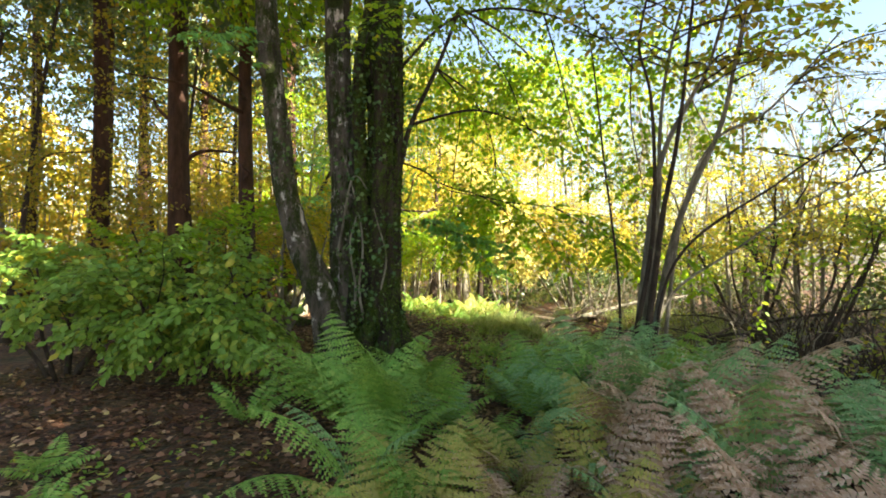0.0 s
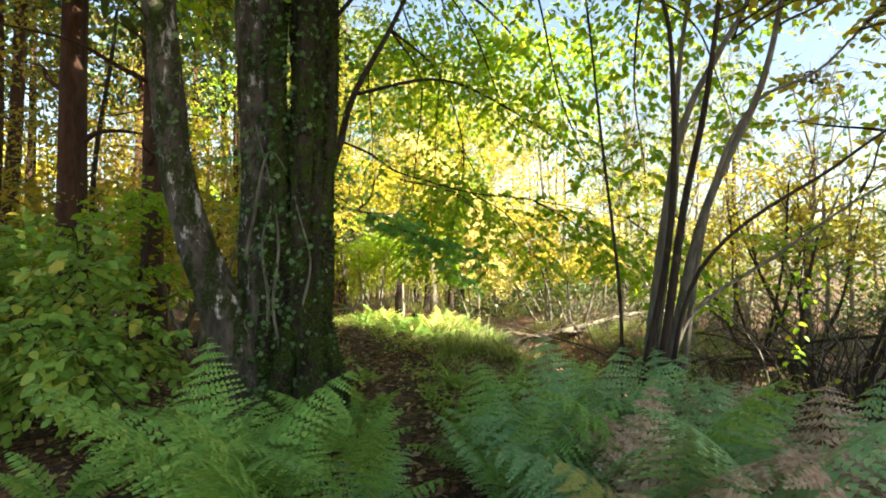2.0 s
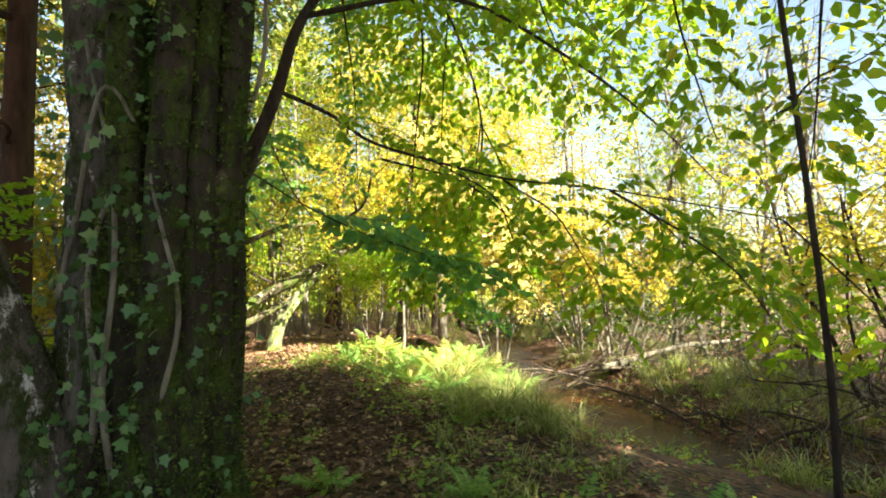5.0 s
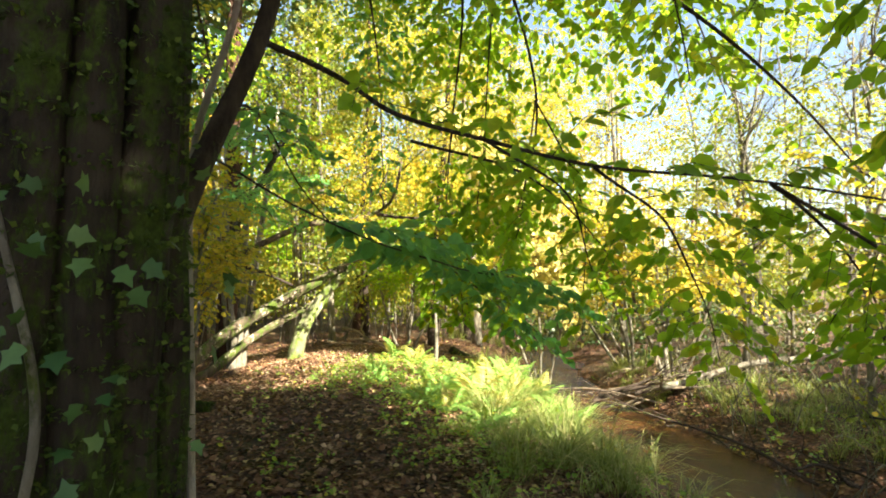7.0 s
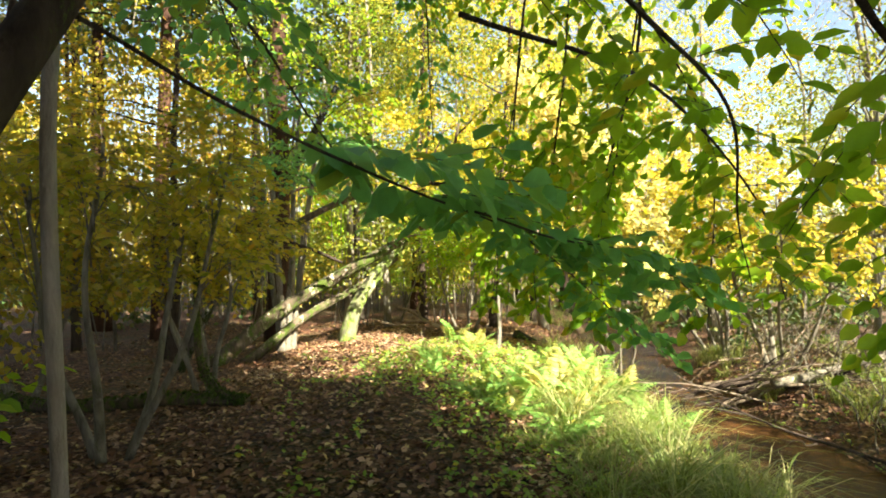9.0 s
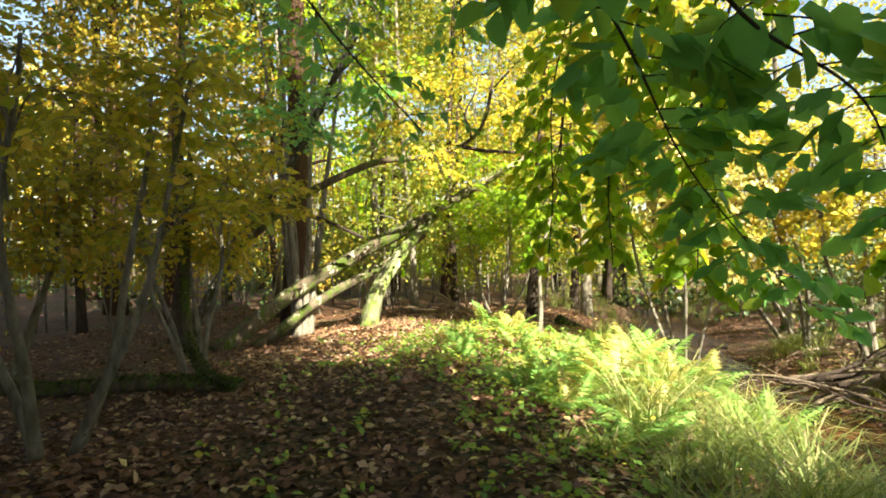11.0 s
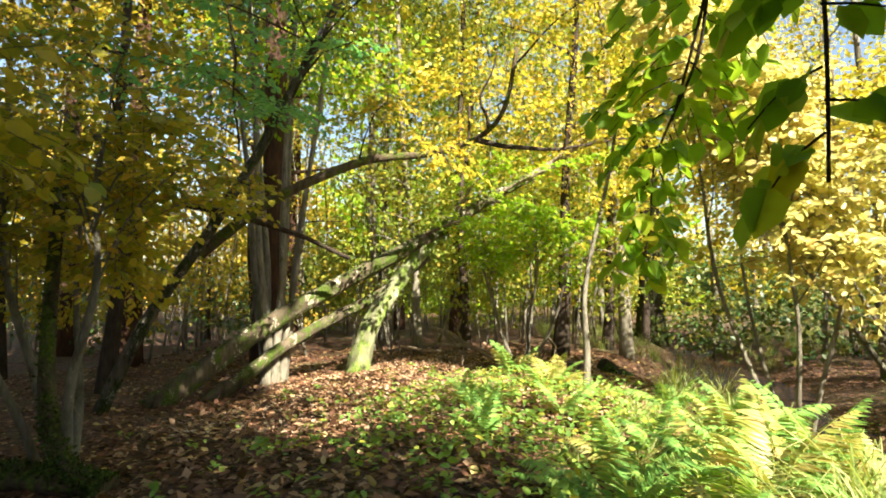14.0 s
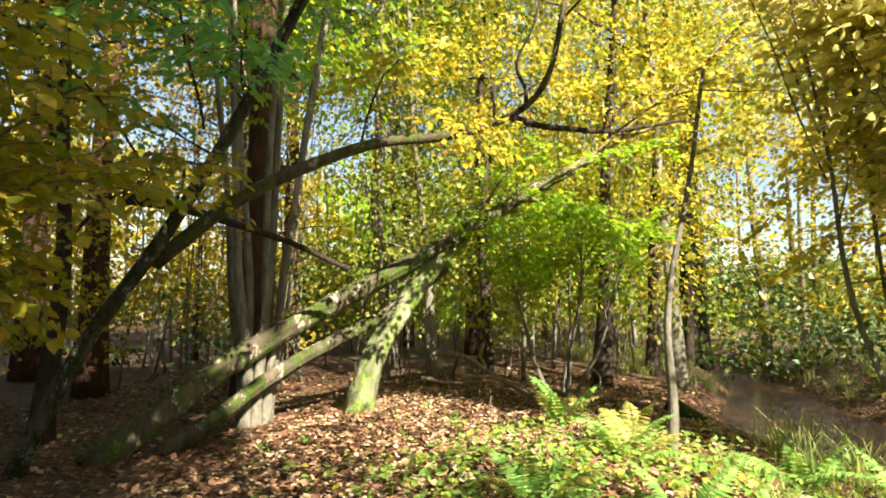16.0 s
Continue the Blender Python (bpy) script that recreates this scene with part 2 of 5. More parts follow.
def tube(pts, r0, r1, sides=8, per=6, wobble=0.0, flute=0.0, flare=0.0, lumps=0.06, ridge=0.0):
    """A tapered, slightly uneven limb along a smooth path."""
    p = smooth_path(pts, per)
    n = len(p)
    if wobble:
        k = np.linspace(0, 1, n)[:, None]
        p = p + wobble * np.sin(k * np.array([[9.0, 7.0, 5.0]]) + rng.uniform(0, 6, 3)) * np.minimum(1, 4 * k * (1 - k) + 0.15)
    tan = unit(np.gradient(p, axis=0))
    ref = np.array([0.31, 0.95, 0.05]) if abs(tan[0][2]) > 0.7 else np.array([0.02, 0.03, 1.0])
    a = unit(np.cross(tan, ref))
    b = np.cross(tan, a)
    u = np.linspace(0, 1, n)
    rad = r0 + (r1 - r0) * u**0.8
    if flare:
        rad = rad * (1 + flare * np.exp(-u * 9))
    ang = np.linspace(0, 2 * np.pi, sides, endpoint=False)
    ph = rng.uniform(0, 6, 4)
    mod = 1 + lumps * np.sin(2 * ang + ph[0] + 5 * u[:, None]) + lumps * np.sin(3 * ang + ph[1] - 7 * u[:, None])
    if flute:
        mod = mod + flute * np.sin(5 * ang + ph[2] + 1.5 * u[:, None]) + 0.5 * flute * np.sin(9 * ang + ph[3])
    if ridge:
        drift = np.cumsum(rng.normal(0, 0.10, n))[:, None]
        mod = mod - ridge * np.abs(np.sin(3.5 * ang + ph[2] + drift)) ** 0.6 + 0.6 * ridge * np.sin(11 * ang + 2 * drift + ph[1]) * np.sin(9 * u[:, None] + 3 * ang)
        mod = mod + rng.normal(0, 0.012, mod.shape)
    rr = rad[:, None] * mod
    v = p[:, None] + rr[..., None] * (np.cos(ang)[None, :, None] * a[:, None] + np.sin(ang)[None, :, None] * b[:, None])
    v = v.reshape(-1, 3)
    if ridge:
        out = (v.reshape(n, sides, 3) - p[:, None]).reshape(-1, 3)
        knob = np.array([noise.fractal(Vector(q * [7.0, 7.0, 3.0]), 1.0, 2.0, 4) for q in v])
        v = v + unit(out) * (knob * 0.09 * np.repeat(rad, sides))[:, None]
    f = []
    for i in range(n - 1):
        for j in range(sides):
            k = (j + 1) % sides
            f.append((i * sides + j, i * sides + k, (i + 1) * sides + k, (i + 1) * sides + j))
    f.append(tuple(range((n - 1) * sides, n * sides)))
    f.append(tuple(range(sides - 1, -1, -1)))
    return v, f


# the strip kept free for walking
WALK_LINE = np.array([(0, 0), (0.45, 3), (0.42, 5.2), (0.25, 6.8), (-0.12, 9.06), (-0.5, 10.5), (-0.95, 12.0)])


def off_path(p, gap):
    best = np.full(len(p), 99.0)
    for a, b in zip(WALK_LINE[:-1], WALK_LINE[1:]):
        d = b - a
        t = np.clip(((p[:, :2] - a) @ d) / (d @ d), 0, 1)
        best = np.minimum(best, np.linalg.norm(p[:, :2] - a - t[:, None] * d, axis=1))
    return best > gap


def head_room(y):
    return np.clip(2.45 - (y - 7.5) * 0.6, 2.02, 2.45)


def leaves(P, D, N, S, fine=True, gap=0.5):
    """Leaves at P that point along D with faces towards N, S metres long."""
    keep = off_path(P, gap) | (P[:, 2] > head_room(P[:, 1])) | (P[:, 2] < 0.75)
    P, D, N, S = P[keep], unit(D[keep]), N[keep], S[keep][:, None]
    side = unit(np.cross(D, N))
    up = np.cross(side, D)
    shape = [(0, 0, 0), (0.28, 0.31, 0.06), (0.68, 0.27, 0.04), (1, 0, -0.10), (0.68, -0.27, 0.04), (0.28, -0.31, 0.06)] if fine else [(0, 0, 0), (0.45, 0.36, 0.05), (1, 0, -0.12), (0.45, -0.36, 0.05)]
    if fine == "ivy":
        shape = [(0.4, 0, 0.03), (0, 0, 0), (0.05, 0.34, 0), (0.3, 0.28, 0), (0.45, 0.5, -0.03), (0.62, 0.2, 0), (1, 0, -0.06), (0.62, -0.2, 0), (0.45, -0.5, -0.03), (0.3, -0.28, 0), (0.05, -0.34, 0)]
    V = np.stack([P + S * (u * D + w * side + h * up) for u, w, h in shape], 1)
    k = len(shape)
    base = (np.arange(len(P)) * k)[:, None]
    if fine == "ivy":
        return V.reshape(-1, 3), np.concatenate([base + [[0, i, i % 10 + 1]] for i in range(1, 11)])
    F = np.concatenate([base + [[0, 1, 2, 3]], base + [[0, 3, 4, 5]]]) if fine else base + [[0, 1, 2, 3]]
    return V.reshape(-1, 3), F


def leaf_cloud(center, radii, n, size, per_spray=18, spread=0.42, fine=False, hollow=0.35, flat=0.75, gap=0.5):
    """Layered sprays of leaves through an ellipsoid, with uneven gaps."""
    m = max(1, n // per_spray)
    c = []
    while len(c) < m:
        q = rng.normal(size=3)
        q = q / np.linalg.norm(q) * (hollow + (1 - hollow) * rng.random() ** 0.6)
        w = np.asarray(center) + q * np.asarray(radii)
        if noise.noise(Vector(w * 0.9)) > -0.22 + 0.25 * (rng.random() - 0.5):
            c.append(w)
    c = np.array(c)
    tilt = unit(np.stack([rng.normal(0, 0.35, m), rng.normal(0, 0.35, m), np.full(m, flat)], 1))
    out = unit(c - np.asarray(center) + rng.normal(0, 0.2, (m, 3)))
    a = unit(np.cross(tilt, rng.normal(size=(m, 3))))
    b = np.cross(tilt, a)
    k = per_spray
    rad = spread * np.sqrt(rng.random((m, k)))
    ang = rng.uniform(0, 2 * np.pi, (m, k))
    P = c[:, None] + rad[..., None] * (np.cos(ang)[..., None] * a[:, None] + np.sin(ang)[..., None] * b[:, None]) + rng.normal(0, 0.03, (m, k, 3))
    D = out[:, None] * 0.8 + rng.normal(0, 0.55, (m, k, 3)) + np.array([0, 0, -0.25])
    N = tilt[:, None] + rng.normal(0, 0.6, (m, k, 3))
    return leaves(P.reshape(-1, 3), D.reshape(-1, 3), N.reshape(-1, 3), rng.uniform(0.7, 1.25, m * k) * size, fine, gap)


def bough(pts, r0, r1, twigs, twig_len, size, start=0.15, droop=0.25, per_twig=11, sides=7, wobble=0.02, fine=True, gap=0.5):
    """A limb with side twigs in a layer and leaves along them: wood geometry, leaf geometry."""
    wood = []
    p = smooth_path(pts, 24)
    P, D, N, S = [], [], [], []
    for i in range(twigs):
        u = start + (1 - start) * (i + rng.random()) / twigs
        j = min(int(u * (len(p) - 1)), len(p) - 2)
        at, t = p[j], unit(p[j + 1] - p[j])
        sd = unit(np.cross(t, [0, 0, 1.0])) * (1 if i % 2 else -1)
        d = unit(0.55 * t + sd * rng.uniform(0.5, 1.1) + np.array([0, 0, rng.normal(0.02, 0.18)]))
        ln = twig_len * rng.uniform(0.55, 1.2) * (1.15 - 0.55 * u)
        end = at + d * ln + np.array([0, 0, -droop * ln])
        mid = at + d * ln * 0.5 + np.array([0, 0, 0.02 * ln])
        if off_path(end[None], 0.45)[0] or end[2] > head_room(end[1]) + 0.05:
            wood.append(tube([at, mid, end], max(0.003, r1 * 0.6), 0.0015, 3, 2, 0.0))
        q = smooth_path([at, mid, end], 8)
        for k in range(per_twig):
            w = 0.12 + 0.88 * (k + rng.random() * 0.6) / per_twig
            jj = min(int(w * (len(q) - 1)), len(q) - 2)
            s2 = unit(np.cross(d, [0, 0, 1.0])) * (1 if k % 2 else -1)
            P.append(q[jj] + rng.normal(0, 0.008, 3))
            D.append(0.6 * d + s2 * rng.uniform(0.5, 1.0) + np.array([0, 0, rng.normal(-0.45, 0.3)]))
            N.append(np.array([0, -0.25, 0.8]) + rng.normal(0, 0.5, 3))
            S.append(size * rng.uniform(0.65, 1.2))
    return tube(pts, r0, r1, sides, 8, wobble), merge(wood) if wood else None, leaves(np.array(P), np.array(D), np.array(N), np.array(S), fine, gap)


def leafy(parent, name, wood_mat, leaf_mat, *args, **kw):
    """A bough as a part, with its fine twigs and its leaves under it."""
    limb, twigs, lv = bough(*args, **kw)
    br = part(name, limb, wood_mat, parent, "", True)
    if twigs:
        tagged(part("spray", twigs, wood_mat, br, "", True), kind="stuff")
    tagged(part("foliage", lv, leaf_mat, br), kind="stuff")
    return br


def join_leaves(items):
    V, F, n = [], [], 0
    for v, f in items:
        V.append(v)
        F.append(f + n)
        n += len(v)
    return np.concatenate(V), np.concatenate(F)


# ---- ground and stream ----
STREAM = np.array([(13.0, 6.5), (8.0, 8.4), (5.4, 9.9), (3.9, 11.2), (3.05, 12.7), (2.9, 14.2), (2.9, 16.5), (2.0, 19.6), (2.6, 22.0), (3.3, 27.0)])


def stream_distance(x, y):
    p = np.stack([np.ravel(x), np.ravel(y)], 1)
    best = np.full(len(p), 99.0)
    for a, b in zip(STREAM[:-1], STREAM[1:]):
        d = b - a
        t = np.clip(((p - a) @ d) / (d @ d), 0, 1)
        best = np.minimum(best, np.linalg.norm(p - a - t[:, None] * d, axis=1))
    return best.reshape(np.shape(x))


def ground_height(x, y):
    x, y = np.asarray(x, float), np.asarray(y, float)
    z = 0.08 + 0.0 * x
    z = z + 0.32 * np.exp(-((x + 0.8) / 1.9) ** 2 - ((y - 12.3) / 2.5) ** 2)
    z = z + 0.20 * np.exp(-((x + 0.8) / 1.6) ** 2 - ((y - 16.2) / 2.2) ** 2)
    z = z - 0.30 / (1 + np.exp(-(-x - 4.2) * 1.6)) / (1 + np.exp(-(y - 12) * 0.6))
    d = stream_distance(x, y)
    z = z - 0.70 * np.exp(-(d / 0.95) ** 2.0)
    z = z + 0.05 * np.sin(1.7 * x + 0.6 * y) * np.sin(1.3 * y - 0.5 * x) + 0.025 * np.sin(4.1 * x + 1.0) * np.sin(3.7 * y)
    z = z - 0.55 * np.exp(-((x - 2.9) / 1.7) ** 2 - ((y - 20.4) / 2.4) ** 2)
    z = z - 0.50 * np.exp(-((x - 3.75) / 1.0) ** 2 - ((y - 12.6) / 2.0) ** 2)
    far = np.clip((np.hypot(x, y - 10) - 30) / 80, 0, 1)
    return z + far * 1.0


def grid_sheet(xs, ys, fn):
    X, Y = np.meshgrid(xs, ys)
    Z = fn(X, Y)
    v = np.stack([X.ravel(), Y.ravel(), Z.ravel()], 1)
    nx, ny = len(xs), len(ys)
    i = (np.arange(ny - 1)[:, None] * nx + np.arange(nx - 1)[None]).ravel()
    return v, np.stack([i, i + 1, i + nx + 1, i + nx], 1)


def stretch_axis(lo, hi, step, reach):
    mid = np.arange(lo, hi + step, step)
    out = [hi + step * 1.5**k for k in range(1, 60) if hi + step * 1.5**k < reach] + [reach]
    inn = [lo - step * 1.5**k for k in range(1, 60) if lo - step * 1.5**k > -reach] + [-reach]
    return np.array(sorted(inn) + mid.tolist() + out)


ground = new("ground", mesh_of("ground", grid_sheet(stretch_axis(-10, 9, 0.14, 900), stretch_axis(-3, 26, 0.14, 900), ground_height), SOIL, smooth=True))
tagged(ground, "brown woodland soil covered with leaf mould and moss", "ground", kind="structure")

sp = smooth_path(STREAM, 10)
st = unit(np.gradient(sp, axis=0))
sn = np.stack([-st[:, 1], st[:, 0]], 1)
wl = np.concatenate([np.column_stack([sp + sn * 3.2 * k, np.full(len(sp), -0.40)]) for k in (-1, 0, 1)])
m_ = len(sp)
wi = np.arange(m_ - 1)
wf = np.concatenate([np.stack([wi + k * m_, wi + 1 + k * m_, wi + 1 + (k + 1) * m_, wi + (k + 1) * m_], 1) for k in (0, 1)])
tagged(new("water", mesh_of("water", (wl, wf[:, ::-1].copy()), WATER, smooth=True)), "shallow peaty brown woodland stream with rippled surface", "stream", kind="structure")


def gz(x, y):
    return float(ground_height(x, y))


# ---- the big twin-stemmed tree beside the path ----
def big_tree():
    t = thing("old_tree", (-1.15, 7.3, gz(-1.15, 7.3)), "old fluted mossy tree with ivy and overhanging green boughs", "tree")
    part("trunk", tube([(-1.26, 7.3, 0.15), (-1.28, 7.3, 1.2), (-1.34, 7.3, 2.4), (-1.40, 7.28, 3.6), (-1.45, 7.3, 6.0), (-1.5, 7.4, 9.5)], 0.25, 0.15, 48, 34, 0.02, 0.03, 0.6, ridge=0.09), BARK_PALE, t, "grey lichen-flecked stem", True)
    g = tube([(-0.84, 7.25, 0.15), (-0.84, 7.25, 1.2), (-0.86, 7.25, 2.4), (-0.86, 7.25, 3.6), (-0.85, 7.3, 6.0), (-0.7, 7.6, 9.5)], 0.24, 0.18, 72, 36, 0.02, 0.08, 0.5, ridge=0.22)
    s = part("trunk", g, BARK_OAK, t, "dark moss-covered fluted stem", True)
    tagged(part("moss", leaves(*tufts(g, 72, 14000, (0.5, -0.8, 0.1), 0.014), False, -1), MOSS, s), kind="stuff")
    tagged(part("moss", leaves(*tufts(g, 72, 7000, (0.3, -0.9, 0.1), 0.022), False, -1), MOSS, s), kind="stuff")
    g = tube([(-1.32, 7.1, 0.15), (-1.58, 7.1, 1.1), (-1.86, 7.1, 1.8), (-2.07, 7.08, 2.6), (-2.19, 7.05, 3.5), (-2.33, 7.05, 4.9), (-2.5, 7.1, 8.0)], 0.215, 0.13, 40, 30, 0.02, 0.02, 0.45, ridge=0.06)
    s = part("trunk", g, BARK_PALE, t, "leaning pale patchy stem", True)
    tagged(part("moss", leaves(*tufts(g, 40, 6000, (0.9, -0.3, 0.1), 0.014), False, -1), MOSS, s), kind="stuff")
    part("branch", tube([(-0.8, 7.5, 1.9), (-0.76, 7.8, 2.5), (-0.64, 8.0, 3.1), (-0.48, 8.15, 3.7), (-0.1, 8.8, 4.8), (0.3, 9.6, 6.2)], 0.052, 0.03, 12, 10, 0.02), BARK_DARK, t, "dark upright limb", True)
    # living columns that climb the front of the dark stem
    for k, (dx, dy, rc, top) in enumerate(((-0.24, -0.17, 0.10, 3.2), (-0.14, -0.24, 0.115, 5.2), (0.02, -0.27, 0.11, 6.4), (0.14, -0.20, 0.12, 6.8), (0.21, -0.06, 0.10, 6.0), (0.19, 0.08, 0.09, 5.0))):
        w = rng.normal(0, 0.045, 5)
        pts = [(-0.84 + dx * 1.7, 7.25 + dy * 1.7, 0.12), (-0.84 + dx * 1.2 + w[0], 7.25 + dy * 1.25, 0.6), (-0.85 + dx + w[1], 7.25 + dy, 1.3), (-0.86 + dx * 0.95 + w[2], 7.25 + dy * 0.92, 0.3 * top + 1.2), (-0.86 + dx * 0.9 + w[3], 7.25 + dy * 0.85, 0.7 * top + 0.5), (-0.86 + dx * 0.7 + w[4], 7.25 + dy * 0.6, top)]
        g = tube(pts, rc * 1.25, rc * 0.7, 18, 18, 0.025, 0.06, 0.35, ridge=0.16)
        s = part("buttress", g, BARK_OAK, t, "", True)
        tagged(part("moss", leaves(*tufts(g, 18, 5200, (0.6, -0.7, 0.2), 0.024), False, -1), MOSS, s), kind="stuff")
    part("vine", tube([(-0.78, 7.95, 0.3), (-0.86, 7.95, 1.4), (-0.88, 7.95, 2.5), (-0.7, 8.0, 3.4), (-0.85, 8.0, 4.8)], 0.02, 0.014, 7, 8, 0.02), VINE_MAT, t, "thin pale climbing stem", True)
    boughs = [
        ([(-0.62, 8.02, 3.1), (-0.28, 8.2, 3.0), (0.03, 8.1, 2.8), (0.42, 8.05, 2.66), (0.92, 7.95, 2.5), (1.6, 7.8, 2.4), (2.6, 7.6, 2.2)], 0.017, 0.004, 11, 0.7, 0.09),
        ([(-0.74, 7.85, 2.5), (-0.5, 8.02, 2.36), (-0.1, 8.35, 2.2), (0.2, 9.2, 2.1), (0.55, 10.0, 1.85), (1.15, 10.6, 1.35)], 0.006, 0.003, 34, 0.42, 0.105),
        ([(0.1, 8.6, 2.12), (0.45, 9.1, 2.05), (0.85, 9.55, 1.95), (1.35, 10.2, 1.7)], 0.005, 0.003, 13, 0.38, 0.105),
        ([(-0.8, 7.9, 2.6), (-0.95, 8.8, 3.0), (-1.03, 10.0, 2.75), (-0.6, 10.8, 2.2)], 0.013, 0.004, 18, 0.6, 0.085),
        ([(-0.1, 8.8, 4.8), (0.6, 9.6, 4.5), (1.0, 10.4, 3.6), (0.9, 11.0, 2.6), (0.8, 11.3, 1.9)], 0.02, 0.004, 16, 0.6, 0.085),
        ([(-0.1, 8.8, 4.8), (0.3, 10.2, 4.6), (0.25, 11.3, 3.6), (0.15, 11.9, 2.6), (0.05, 12.2, 2.0)], 0.018, 0.004, 24, 0.6, 0.085),
        ([(-0.3, 8.4, 4.2), (-0.5, 10.2, 4.6), (-0.55, 11.2, 4.0), (-0.5, 11.5, 2.9)], 0.016, 0.004, 24, 0.45, 0.08),
        ([(0.3, 9.6, 6.2), (1.4, 10.2, 5.8), (2.4, 10.8, 5.0), (3.2, 11.4, 4.0)], 0.03, 0.006, 30, 1.0, 0.085),
        ([(-0.5, 8.15, 3.7), (0.6, 8.4, 4.0), (1.6, 8.8, 3.7), (2.6, 9.2, 3.2), (3.3, 9.6, 2.8)], 0.024, 0.005, 16, 0.9, 0.085),
        ([(0.3, 9.6, 6.2), (0.6, 10.8, 6.4), (0.9, 12.0, 5.9), (1.1, 12.8, 5.2)], 0.028, 0.005, 20, 1.0, 0.09),
        ([(-0.7, 7.45, 4.2), (0.2, 6.9, 4.8), (1.2, 6.4, 4.6), (2.2, 6.2, 4.0)], 0.026, 0.006, 26, 0.9, 0.085),
        ([(-0.6, 7.6, 5.6), (-0.2, 9.2, 6.0), (0.2, 10.6, 5.4), (0.9, 11.6, 4.6)], 0.028, 0.006, 26, 0.9, 0.085),
        ([(-1.2, 7.3, 4.6), (-1.5, 8.6, 4.8), (-2.0, 10.2, 4.2), (-2.3, 11.6, 3.6)], 0.024, 0.005, 26, 0.9, 0.085),
        ([(0.05, 8.5, 2.75), (0.8, 9.0, 2.62), (1.4, 9.6, 2.2), (1.9, 10.4, 1.7)], 0.010, 0.003, 12, 0.55, 0.085),
        ([(0.6, 9.6, 4.5), (0.55, 10.6, 3.4), (0.45, 10.95, 2.4), (0.35, 11.05, 1.55)], 0.008, 0.003, 24, 0.36, 0.098),
        ([(1.0, 10.4, 3.6), (0.95, 10.7, 2.8), (0.8, 10.75, 2.1), (0.75, 10.7, 1.45)], 0.008, 0.003, 15, 0.38, 0.098),
        ([(0.9, 11.0, 3.2), (1.0, 11.5, 2.7), (0.95, 11.7, 2.1), (0.9, 11.7, 1.45)], 0.008, 0.003, 20, 0.38, 0.098),
        ([(1.0, 10.4, 3.6), (1.3, 10.2, 2.9), (1.4, 10.2, 2.2), (1.4, 10.3, 1.5)], 0.008, 0.003, 12, 0.38, 0.098),
        ([(0.6, 11.0, 3.4), (0.5, 10.9, 2.7), (0.38, 10.85, 2.1), (0.38, 10.8, 1.5)], 0.007, 0.003, 12, 0.34, 0.085),
        ([(1.2, 6.4, 4.6), (1.6, 7.0, 3.8), (1.9, 7.4, 3.2), (2.2, 7.6, 2.7)], 0.012, 0.004, 18, 0.6, 0.095),
        ([(2.2, 6.2, 4.0), (2.4, 6.9, 3.5), (2.7, 7.4, 3.0), (2.9, 7.8, 2.5)], 0.012, 0.004, 20, 0.6, 0.095),
        ([(0.2, 6.9, 4.8), (0.9, 7.6, 4.2), (1.3, 8.2, 3.7), (1.7, 8.8, 3.2)], 0.012, 0.004, 18, 0.6, 0.095),
        ([(2.2, 6.2, 4.0), (2.9, 6.6, 3.9), (3.5, 7.2, 3.5), (4.0, 7.8, 3.0)], 0.012, 0.004, 20, 0.7, 0.095),
        ([(0.25, 11.3, 3.6), (0.12, 11.2, 2.8), (0.08, 11.1, 2.2), (0.06, 11.05, 1.55)], 0.007, 0.003, 17, 0.34, 0.09),
        ([(0.15, 11.9, 2.6), (0.1, 12.1, 2.2), (0.0, 12.2, 1.8), (-0.05, 12.25, 1.5)], 0.007, 0.003, 13, 0.34, 0.09),
        ([(1.6, 7.8, 2.4), (2.4, 8.0, 2.0), (3.0, 8.4, 1.6), (3.6, 8.8, 1.2)], 0.009, 0.003, 26, 0.6, 0.09),
        ([(2.6, 7.6, 2.2), (3.2, 7.9, 1.9), (3.8, 8.3, 1.5), (4.2, 8.8, 1.1)], 0.009, 0.003, 24, 0.6, 0.09),
        ([(0.92, 7.95, 2.5), (1.4, 8.4, 2.3), (1.8, 8.9, 1.9), (2.1, 9.3, 1.45)], 0.009, 0.003, 20, 0.6, 0.095),
        ([(1.6, 7.8, 2.4), (2.1, 8.2, 2.25), (2.6, 8.6, 1.9), (3.0, 9.0, 1.5)], 0.009, 0.003, 24, 0.6, 0.095),
        ([(0.42, 8.05, 2.66), (0.9, 8.7, 2.55), (1.2, 9.3, 2.2), (1.5, 9.9, 1.8)], 0.009, 0.003, 7, 0.6, 0.095),
        ([(-1.2, 7.2, 3.9), (-0.9, 6.4, 4.3), (-0.5, 5.4, 4.1), (-0.1, 4.6, 3.7)], 0.016, 0.004, 16, 0.6, 0.085),
        ([(-2.25, 7.0, 3.9), (-2.5, 6.2, 4.2), (-2.4, 5.4, 3.9)], 0.013, 0.004, 12, 0.5, 0.085),
    ]
    for pts, r0, r1, tw, ln, sz in boughs:
        leafy(t, "bough", BARK_DARK, LEAF_GREEN if sz > 0.1 or pts[-1][0] < -0.4 else LEAF_LIME, pts, r0, r1, int(tw * 1.3), ln, sz, 0.3 if sz > 0.1 else 0.15, 0.08 if sz > 0.1 else 0.25)
